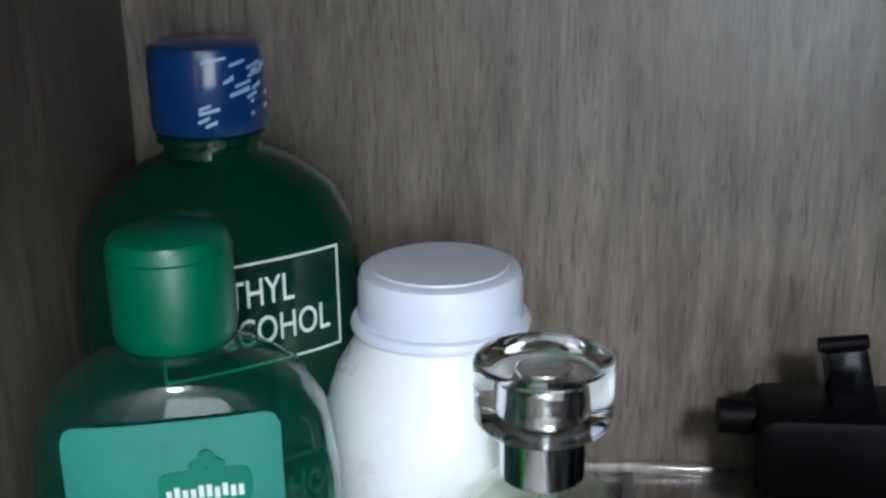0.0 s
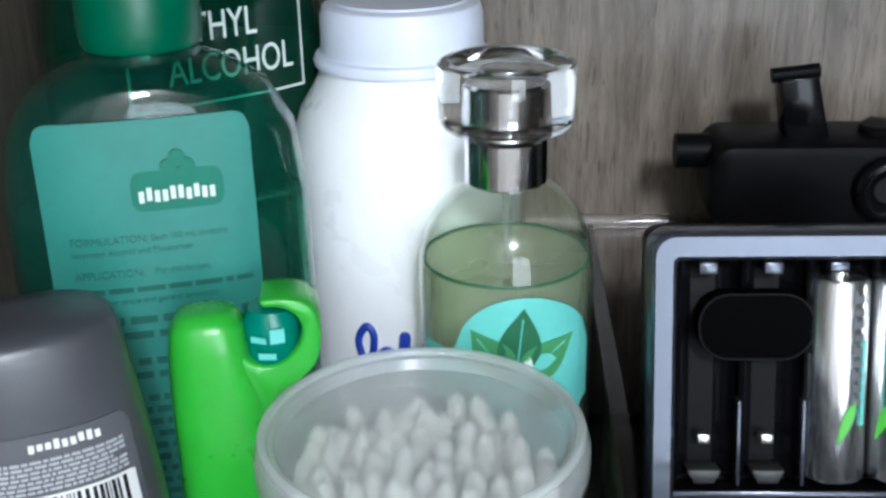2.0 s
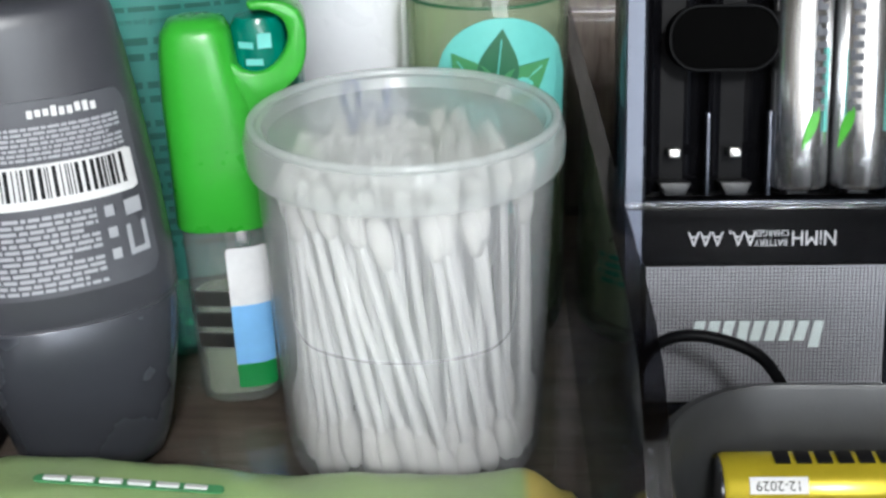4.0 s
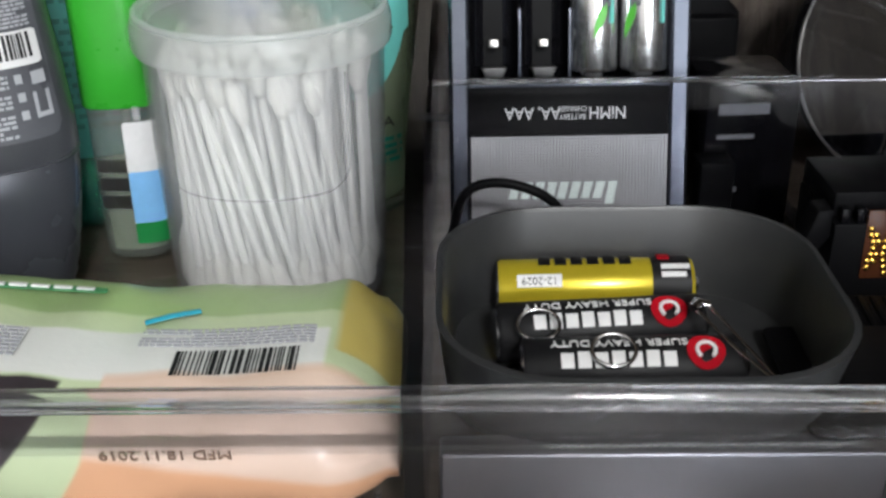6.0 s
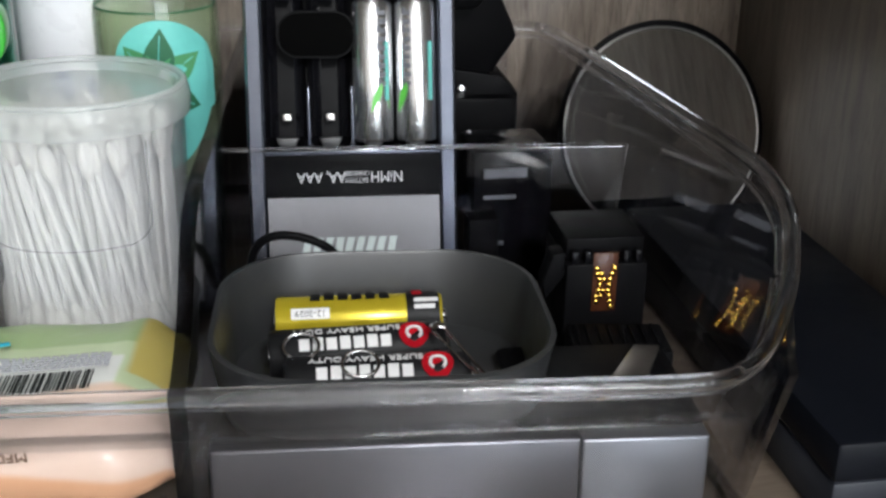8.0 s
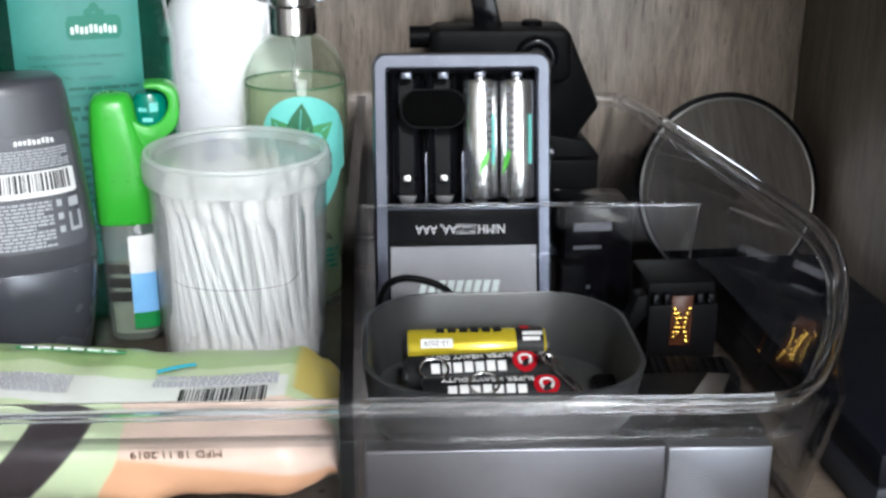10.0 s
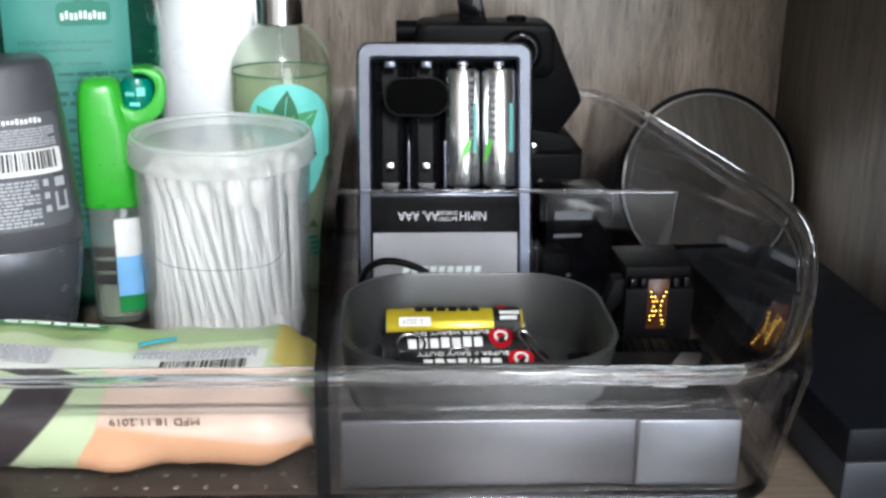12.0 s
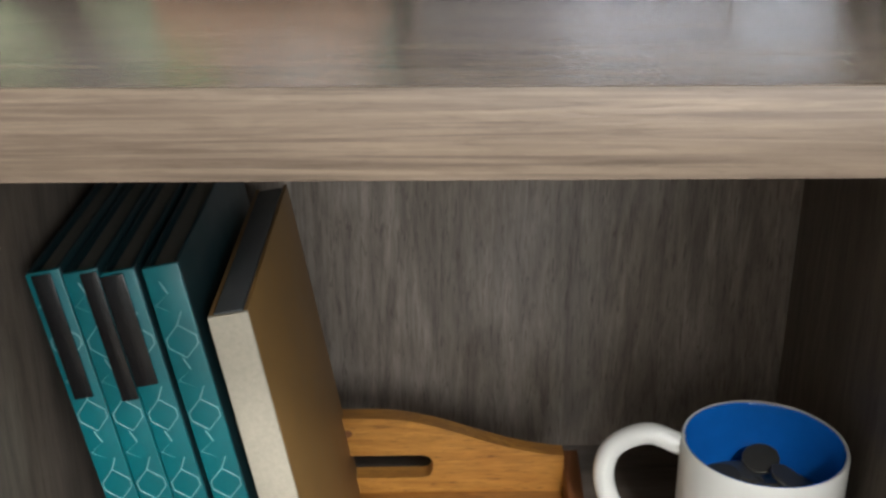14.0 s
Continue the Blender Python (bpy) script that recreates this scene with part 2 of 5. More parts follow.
M_BLUEGLAZE = plain("blue_glaze", (0.01, 0.16, 0.60), 0.15, vary=0.08, bump=0.02)
M_COIN = plain("dark_coin_metal", (0.10, 0.095, 0.08), 0.45, 0.6)


# ---- mesh helpers ----
def to_mesh(name, verts, faces, smooth=35):
    me = bpy.data.meshes.new(name)
    me.from_pydata([tuple(v) for v in verts], [], faces)
    bm = bmesh.new()
    bm.from_mesh(me)
    bmesh.ops.recalc_face_normals(bm, faces=bm.faces)
    bm.to_mesh(me)
    bm.free()
    finish(me, smooth)
    return me


def finish(me, smooth=35):
    me.shade_smooth()
    me.set_sharp_from_angle(angle=radians(smooth))


def part(name, me, material, parent=None, label="", m=None):
    ob = new(name, me)
    if len(me.materials) == 0 and material:
        me.materials.append(material)
    if parent:
        ob.parent = parent
    if m is not None:
        ob.matrix_basis = m
    if label:
        ob["label"] = label
    if name in ("small_print", "barcode", "symbols", "seam_print", "film_print", "brand_bar"):
        ob["kind"] = "stuff"
    return ob


def thing(name, m, label, category, group=""):
    ob = new(name)
    ob.empty_display_size = 0.01
    ob.matrix_basis = m
    return tagged(ob, label, category, group)


def loft(rings, close_bottom=True, close_top=True, smooth=40):
    """Rings of equal vertex count, joined into a skin."""
    n = len(rings[0])
    verts = [v for r in rings for v in r]
    faces = [(i * n + j, i * n + (j + 1) % n, (i + 1) * n + (j + 1) % n, (i + 1) * n + j) for i in range(len(rings) - 1) for j in range(n)]
    if close_bottom:
        faces.append(tuple(reversed(range(n))))
    if close_top:
        faces.append(tuple((len(rings) - 1) * n + j for j in range(n)))
    return to_mesh("skin", verts, faces, smooth)


def oval(z, rx, ry, power=2.0, n=48, cx=0.0, cy=0.0):
    ring = []
    for j in range(n):
        a = 2 * math.pi * j / n
        c, s = math.cos(a), math.sin(a)
        ring.append((cx + rx * math.copysign(abs(c) ** (2 / power), c), cy + ry * math.copysign(abs(s) ** (2 / power), s), z))
    return ring


def ovals(*rows, n=48, **kw):
    """rows of z, rx, ry, power."""
    return loft([oval(r[0], r[1], r[2], r[3] if len(r) > 3 else 2, n) for r in rows], **kw)


def lathe(profile, n=40, **kw):
    return loft([oval(z, r, r, 2, n) for r, z in profile], **kw)


def box(x0, x1, y0, y1, z0, z1, bevel=0.0, seg=2):
    bm = bmesh.new()
    bmesh.ops.create_cube(bm, size=1)
    bmesh.ops.scale(bm, vec=(x1 - x0, y1 - y0, z1 - z0), verts=bm.verts)
    bmesh.ops.translate(bm, vec=((x0 + x1) / 2, (y0 + y1) / 2, (z0 + z1) / 2), verts=bm.verts)
    if bevel:
        bmesh.ops.bevel(bm, geom=bm.edges[:], offset=bevel, segments=seg, profile=0.5, affect="EDGES")
    me = bpy.data.meshes.new("block")
    bm.to_mesh(me)
    bm.free()
    finish(me)
    return me


def prism(points, d0, d1, axes="xzy", bevel=0.0, smooth=35):
    """A flat outline (closed polygon) pushed from d0 to d1; axes names where its two coordinates and the depth go."""
    ia, ib, ic = ("xyz".index(c) for c in axes)

    def at(p, d):
        v = [0, 0, 0]
        v[ia], v[ib], v[ic] = p[0], p[1], d
        return v

    n = len(points)
    verts = [at(p, d0) for p in points] + [at(p, d1) for p in points]
    faces = [tuple(range(n)), tuple(reversed(range(n, 2 * n)))] + [(j, (j + 1) % n, n + (j + 1) % n, n + j) for j in range(n)]
    me = to_mesh("prism", verts, faces, smooth)
    if bevel:
        bm = bmesh.new()
        bm.from_mesh(me)
        caps = [e for e in bm.edges if abs(e.calc_face_angle(0)) > 0.9]
        bmesh.ops.bevel(bm, geom=caps, offset=bevel, segments=2, profile=0.5, affect="EDGES")
        bm.to_mesh(me)
        bm.free()
        finish(me, smooth)
    return me


def rounded(x0, x1, y0, y1, r, k=6):
    pts = []
    for cx, cy, a0 in ((x1 - r, y1 - r, 0), (x0 + r, y1 - r, 90), (x0 + r, y0 + r, 180), (x1 - r, y0 + r, 270)):
        pts += [(cx + r * math.cos(radians(a0 + 90 * i / k)), cy + r * math.sin(radians(a0 + 90 * i / k))) for i in range(k + 1)]
    return pts


def tube(path, r, n=10, closed=False, flat=1.0):
    """A round bar along a path of points; flat squeezes it across."""
    pts = [Vector(p) for p in path]
    rings = []
    side = None
    for i, p in enumerate(pts):
        a = pts[i - 1] if i or closed else p
        b = pts[(i + 1) % len(pts)] if i < len(pts) - 1 or closed else p
        d = (b - a).normalized()
        if side is None:
            side = d.cross(Vector((0, 0, 1)))
            if side.length < 0.1:
                side = d.cross(Vector((0, 1, 0)))
        side = (side - d * side.dot(d)).normalized()
        up = d.cross(side)
        rr = r[i] if isinstance(r, (list, tuple)) else r
        rings.append([tuple(p + side * rr * math.cos(2 * math.pi * j / n) + up * rr * flat * math.sin(2 * math.pi * j / n)) for j in range(n)])
    if closed:
        rings.append(rings[0])
    return loft(rings, not closed, not closed, 60)


def smooth_path(points, k=6):
    """Catmull-Rom through the points."""
    p = [Vector(q) for q in points]
    p = [2 * p[0] - p[1]] + p + [2 * p[-1] - p[-2]]
    out = []
    for i in range(1, len(p) - 2):
        for j in range(k):
            t = j / k
            out.append(0.5 * (2 * p[i] + (p[i + 1] - p[i - 1]) * t + (2 * p[i - 1] - 5 * p[i] + 4 * p[i + 1] - p[i + 2]) * t * t + (3 * p[i] - p[i - 1] - 3 * p[i + 1] + p[i + 2]) * t ** 3))
    return out + [p[-2]]


def lettering(words, size, depth=0.0003, squeeze=1.0, align="CENTER"):
    """Built-in font as a mesh in the xz plane, facing -y, centred."""
    cu = bpy.data.curves.new("lettering", "FONT")
    cu.body, cu.size, cu.extrude, cu.align_x, cu.align_y = words, size, depth / 2, align, "CENTER"
    cu.resolution_u = 3
    ob = bpy.data.objects.new("lettering", cu)
    me = bpy.data.meshes.new_from_object(ob)
    bpy.data.objects.remove(ob)
    me.transform(pose(0, 0, 0, 90, 0, 0) @ Matrix.Diagonal((squeeze, 1, 1, 1)))
    return me


def bars(rows, depth=0.0003):
    """Flat strips in the xz plane, facing -y: rows of x0, x1, z0, z1."""
    verts, faces = [], []
    for x0, x1, z0, z1 in rows:
        b = len(verts)
        verts += [(x, y, z) for y in (-depth, 0) for z in (z0, z1) for x in (x0, x1)]
        faces += [(b, b + 1, b + 3, b + 2), (b + 4, b + 6, b + 7, b + 5), (b, b + 4, b + 5, b + 1), (b + 2, b + 3, b + 7, b + 6), (b, b + 2, b + 6, b + 4), (b + 1, b + 5, b + 7, b + 3)]
    return to_mesh("bars", verts, faces)


def text_bars(x0, x1, z0, z1, lines, seed, gap=0.45, words=True):
    """Unreadable small print: word-long strips in lines."""
    rng, rows, h = random.Random(seed), [], (z1 - z0) / lines
    for i in range(lines):
        z, x = z1 - (i + 1) * h, x0
        end = x1 - rng.uniform(0, 0.3) * (x1 - x0) * (i % 4 == 3)
        while x < end:
            w = rng.uniform(0.6, 2.6) * h if words else end - x
            rows.append((x, min(x + w, end), z, z + h * (1 - gap)))
            x += w + 0.35 * h
    return bars(rows)


def letter_strip(x0, x1, z0, z1, count, seed):
    """A brand name as plain upright strips."""
    rng, w = random.Random(seed), (x1 - x0) / count
    return bars([(x0 + i * w, x0 + (i + 0.68) * w, z0 + (z1 - z0) * rng.choice((0, 0, 0.12)), z1 - (z1 - z0) * rng.choice((0, 0.22, 0.22))) for i in range(count)])


def barcode(x0, x1, z0, z1, seed):
    rng, rows, x = random.Random(seed), [], x0
    while x < x1:
        w = rng.choice((0.0003, 0.0003, 0.0006, 0.0009))
        rows.append((x, min(x + w, x1), z0, z1))
        x += w + rng.choice((0.0003, 0.0005, 0.0008))
    return bars(rows)


def wrap(me, radius, ry=None, power=2.0, cuts=0):
    """Bends a flat mesh (xz plane, facing -y) round an upright oval of that radius."""
    ry = ry or radius
    if cuts:
        bm = bmesh.new()
        bm.from_mesh(me)
        bmesh.ops.subdivide_edges(bm, edges=bm.edges[:], cuts=cuts, use_grid_fill=True)
        bm.to_mesh(me)
        bm.free()
    for v in me.vertices:
        x = max(-0.995, min(0.995, v.co.x / radius))
        y = -ry * (1 - abs(x) ** power) ** (1 / power)
        v.co.y += y
    finish(me)
    return me


def sheet(x0, x1, z0, z1, r, n=24, thick=0.0003):
    """A label with rounded corners, fine enough to be bent; xz plane, facing -y."""
    verts, faces = [], []
    for i in range(n + 1):
        x = x0 + (x1 - x0) * i / n
        e = min(x - x0, x1 - x)
        d = r - math.sqrt(max(0, r * r - (r - e) ** 2)) if e < r else 0
        verts += [(x, -thick, z0 + d), (x, -thick, z1 - d), (x, 0, z0 + d), (x, 0, z1 - d)]
    for i in range(n):
        a, b = 4 * i, 4 * i + 4
        faces += [(a, b, b + 1, a + 1), (a + 2, a + 3, b + 3, b + 2), (a, a + 2, b + 2, b), (a + 1, b + 1, b + 3, a + 3)]
    faces += [(0, 1, 3, 2), (4 * n, 4 * n + 2, 4 * n + 3, 4 * n + 1)]
    return to_mesh("sheet", verts, faces)


def setting(name, me, material, label, category):
    return tagged(part(name, me, material), label, category, kind="structure")


# ---- the cabinet: one open bay above, one below ----
LEFT, RIGHT, BACK, FRONT, LOW = -0.142, 0.240, 0.355, -0.057, -0.340
setting("wall_back", box(LEFT - 0.018, RIGHT + 0.018, BACK, BACK + 0.006, -1.0, 0.40), M_WALL, "grey-brown oak laminate cabinet back panel with upright grain", "back panel")
setting("wall_left", box(LEFT - 0.018, LEFT, FRONT, BACK, -1.0, 0.40, 0.0008), M_SIDESHADE, "grey-brown laminate cabinet side panel, shade mixed into its colour", "side panel")
setting("wall_right", box(RIGHT, RIGHT + 0.018, FRONT, BACK, -1.0, 0.40, 0.0008), M_SIDESHADE, "grey-brown laminate cabinet side panel, shade mixed into its colour", "side panel")
shelf = setting("shelf", box(LEFT, RIGHT, FRONT + 0.001, BACK, -0.018, 0.0), M_SHELF, "grey-brown laminate cabinet shelf board with a glossy top", "shelf")
part("edge_band", box(LEFT, RIGHT, FRONT, FRONT + 0.0012, -0.018, 0.0002, 0.0003), M_EDGE, shelf, "lighter brown edge banding")
setting("shelf_low", box(LEFT, RIGHT, FRONT, BACK, LOW - 0.018, LOW, 0.0006), M_SHELF, "lower laminate cabinet shelf board", "shelf")
# top board is unseen and added; it keeps light off the upper wall
setting("added_top_board", box(LEFT, RIGHT, FRONT, BACK, 0.382, 0.40, 0.0006), M_SHELF, "unseen laminate board added above the bay, shading the upper wall", "shelf")

# ---- the room behind the camera, plain walls that close the place ----
setting("room_floor", box(-1.9, 2.3, -2.5, 0.42, -1.05, -1.0), M_FLOOR, "plain brown floor of the room", "floor")
setting("room_ceiling", box(-1.9, 2.3, -2.5, 0.42, 1.55, 1.6), M_ROOM, "plain white room ceiling", "ceiling")
setting("room_wall_west", box(-1.95, -1.9, -2.5, 0.42, -1.0, 1.55), M_ROOM, "plain white room wall", "wall")
setting("room_wall_east", box(2.3, 2.35, -2.5, 0.42, -1.0, 1.55), M_ROOM, "plain white room wall", "wall")
setting("room_wall_north", box(-1.9, 2.3, 0.42, 0.47, -1.0, 1.55), M_ROOM, "plain white room wall behind the cabinet", "wall")
for nm, a in (("room_wall_south", (-1.9, 0.4, -1.0, 1.55)), ("room_wall_south_b", (1.6, 2.3, -1.0, 1.55)), ("room_wall_south_c", (0.4, 1.6, 1.0, 1.55)), ("room_wall_south_d", (0.4, 1.6, -1.0, -0.35))):
    setting(nm, box(a[0], a[1], -2.5, -2.45, a[2], a[3]), M_ROOM, "plain white room wall round the window", "wall")

# ---- clear organiser tray ----
TL, TR_, TF, TB = -0.139, 0.1550, 0.0765, 0.349


def organiser_tray():
    tray = thing("organiser_tray", pose(0, 0, 0), "clear acrylic organiser tray with dividers and a scooped front", "organiser tray")
    outline = [(x - max(0, (y - 0.14)) * 0.125 * (x > 0), y) for x, y in rounded(TL, TR_, TF, TB, 0.013)]
    part("base_panel", prism(outline, 0.0008, 0.0045, "xyz"), M_ACRYLIC, tray)
    # the dark tint stands in for refraction in the thick clear edge
    part("base_edge", tube([(x, y, 0.0022) for x, y in outline], 0.0021, 8, True), M_DIVIDER, tray, "bottom edge of the clear tray, dark refraction put into its tint")
    flare = 0.014
    part("front_wall", loft([[(TL, TF - 0.1 * flare, 0.004), (TR_ - 0.013, TF, 0.004), (TR_ - 0.013, TF + 0.0022, 0.004), (TL, TF + 0.0022, 0.004)],
                             [(TL, TF - 0.006, 0.047), (TR_ + 0.001, TF - 0.006, 0.047), (TR_ + 0.001, TF - 0.0038, 0.047), (TL, TF - 0.0038, 0.047)]]), M_ACRYLIC, tray)
    # side walls follow a high line that scoops down to the low front
    line = [(0.345, 0.0785), (0.30, 0.0795), (0.24, 0.080), (0.18, 0.080), (0.140, 0.0800), (0.126, 0.0792), (0.115, 0.0765), (0.107, 0.0715), (0.101, 0.0650), (0.094, 0.0585), (0.086, 0.0535), (0.078, 0.0500), (0.0705, 0.0485)]

    def side(x_low, x_high, t, taper=0.0):
        n = len(line)
        verts, faces = [], []
        for y, z in line:
            k = min(1, max(0, (y - 0.07) / 0.02))
            xb, xt = x_low, x_low + (x_high - x_low) * (0.55 + 0.45 * k) * z / 0.08
            xb, xt = xb - max(0, y - 0.14) * taper, xt - max(0, y - 0.14) * taper
            yb = max(y, TF + 0.004)
            verts += [(xb, yb, 0.004), (xt, y, z), (xb + t, yb, 0.004), (xt + t, y, z)]
        for i in range(n - 1):
            a, b = 4 * i, 4 * i + 4
            faces += [(a, b, b + 1, a + 1), (a + 2, a + 3, b + 3, b + 2), (a + 1, b + 1, b + 3, a + 3), (a, a + 2, b + 2, b)]
        faces += [(0, 1, 3, 2), (4 * n - 4, 4 * n - 2, 4 * n - 1, 4 * n - 3)]
        return to_mesh("side", verts, faces, 3)

    part("side_wall", side(TR_ - 0.002, TR_ + 0.0145, 0.002, 0.125), M_CLEARSIDE, tray)
    part("side_wall", side(TL, TL - 0.001, 0.002), M_ACRYLIC, tray)
    arc = [radians(-90 + 9 * i) for i in range(11)]
    part("corner_wall", to_mesh("corner", [(TR_ - 0.013 + 0.0125 * math.cos(a), TF + 0.013 + 0.0125 * math.sin(a), 0.004) for a in arc] + [(0.1440 + 0.0165 * math.cos(a), 0.0885 + 0.0185 * math.sin(a), 0.0480 + 0.007 * i / 10) for i, a in enumerate(arc)], [(i, i + 1, 12 + i, 11 + i) for i in range(10)]), M_ACRYLIC, tray)
    part("back_wall", box(TL, TR_ - 0.024, TB - 0.002, TB, 0.004, 0.0785), M_ACRYLIC, tray)
    rim = [(TL + 0.001, TF - 0.0060, 0.0480), (0.03, TF - 0.0060, 0.0480), (0.10, TF - 0.0070, 0.0480), (0.136, TF - 0.0075, 0.0483), (0.1475, TF - 0.0045, 0.0490), (0.1555, TF + 0.0020, 0.0518),
           (0.1615, 0.0870, 0.0560), (0.1665, 0.0960, 0.0615), (0.1690, 0.1035, 0.0680), (0.1700, 0.1090, 0.0738), (0.1703, 0.118, 0.0780), (0.1700, 0.130, 0.0800), (0.1685, 0.150, 0.0806), (0.1650, 0.18, 0.0806), (0.1580, 0.24, 0.0804), (0.1500, 0.31, 0.0797), (0.1455, 0.332, 0.079), (0.1325, 0.346, 0.0785), (0.05, 0.349, 0.0785), (TL + 0.004, 0.349, 0.0785)]
    part("rim_bead", tube(smooth_path(rim, 5), 0.0024, 12, flat=0.9), M_RIM, tray, "thick rounded clear rim").visible_shadow = False
    part("rim_line", tube([(x - 0.003 * (x > 0.15), y + 0.003 * (y < 0.1), z - 0.0045) for x, y, z in smooth_path(rim, 5)], 0.0009, 8), M_RIM, tray).visible_shadow = False
    part("front_step", box(TL + 0.001, 0.150, TF - 0.0065, TF - 0.0020, 0.0350, 0.0372, 0.0009), M_ACRYLIC, tray, "moulded step below the rim")
    part("front_lip", box(TL + 0.001, 0.150, TF - 0.0075, TF - 0.0030, 0.0375, 0.0465, 0.0012), M_LIP, tray)
    div = [(0.345, 0.0045), (0.345, 0.079)] + [(y, z - 0.0005) for y, z in line[1:]] + [(0.0735, 0.0045)]
    part("long_divider", prism(div, 0.0125, 0.0165, "yzx"), M_DIVIDER, tray, "dark-tinted clear divider panel seen edge-on")
    part("cross_divider", prism([(0.0168, 0.0045), (0.1455, 0.0045), (0.1512, 0.0648), (0.0168, 0.0648)], 0.2048, 0.2066, "xzy"), M_ACRYLIC, tray)
    part("divider_edge", tube([(0.017, 0.2057, 0.0650), (0.1512, 0.2057, 0.0650), (0.1458, 0.2057, 0.005)], 0.0008, 6), M_RIM, tray)
    # raised anti-slip dots of the base
    bm = bmesh.new()
    for r in range(9):
        for c in range(16):
            x, y = TL + 0.006 + c * 0.0092 + (r % 2) * 0.0046, 0.0815 + r * 0.0075
            if x < 0.010:
                bmesh.ops.create_icosphere(bm, subdivisions=1, radius=0.0011, matrix=pose(x, y, 0.0046) @ Matrix.Diagonal((1, 1, 0.6, 1)))
    me = bpy.data.meshes.new("dots")
    bm.to_mesh(me)
    bm.free()
    finish(me, 80)
    tagged(part("grip_dots", me, M_RIM, tray), kind="stuff")


organiser_tray()


# ---- bottles at the back ----
def ethyl_bottle():
    b = thing("alcohol_bottle", pose(-0.1035, 0.312, 0.0085, 0, 0, 38), "dark green rubbing alcohol bottle with a film-sealed blue cap", "bottle")
    part("body", ovals((0, 0.033, 0.018, 3), (0.003, 0.038, 0.0215, 3), (0.06, 0.040, 0.0225, 3), (0.145, 0.040, 0.0225, 3), (0.160, 0.0385, 0.022, 2.8), (0.172, 0.033, 0.020, 2.5), (0.180, 0.022, 0.0165, 2.2), (0.1835, 0.0135, 0.0135, 2), (0.190, 0.0125, 0.0125, 2), n=64), M_ETHYL, b)
    part("content", ovals((0.002, 0.032, 0.016, 3), (0.06, 0.0380, 0.0205, 3), (0.138, 0.0380, 0.0205, 3), n=48), M_ETHYLDARK, b, "deep green liquid filling the bottle")
    part("neck_ring", lathe([(0.0128, 0.186), (0.0148, 0.187), (0.0148, 0.189), (0.0128, 0.190)]), M_ETHYL, b)
    part("cap", lathe([(0.0152, 0.190), (0.0158, 0.191), (0.0158, 0.209), (0.0150, 0.2125), (0.0125, 0.2138), (0.0, 0.2138)], close_top=False), M_BLUECAP, b, "blue screw cap in printed shrink film")
    rng = random.Random(4)
    for k in range(16):
        x, z, w = rng.uniform(-0.0105, 0.0105), 0.1925 + 0.0011 * k, rng.uniform(0.0012, 0.0036)
        me = prism([(x - w, z), (x + w, z + 0.0012), (x + w, z + 0.0012 + rng.uniform(0.0006, 0.0015)), (x - w, z + 0.0009)], -0.0002, 0.0001, "xzy")
        part("film_print", wrap(me, 0.0159), M_PALEBLUE, b)
    part("label_frame", wrap(bars([(-0.026, 0.026, 0.1565, 0.1571), (-0.026, 0.026, 0.1275, 0.1281), (-0.026, -0.0254, 0.1275, 0.1571), (0.0254, 0.026, 0.1275, 0.1571)]), 0.0405, 0.0228, 3, cuts=6), M_PRINTW, b, "thin white printed frame")
    for words, z in (("ETHYL", 0.1515), ("ALCOHOL", 0.1405)):
        me = lettering(words, 0.0112, squeeze=0.71, align="LEFT")
        me.transform(pose(-0.0118 if words == "ETHYL" else -0.0152, 0, z - 0.0035))
        part("print", wrap(me, 0.0405, 0.0228, 3), M_PRINTW, b, "white lettering")


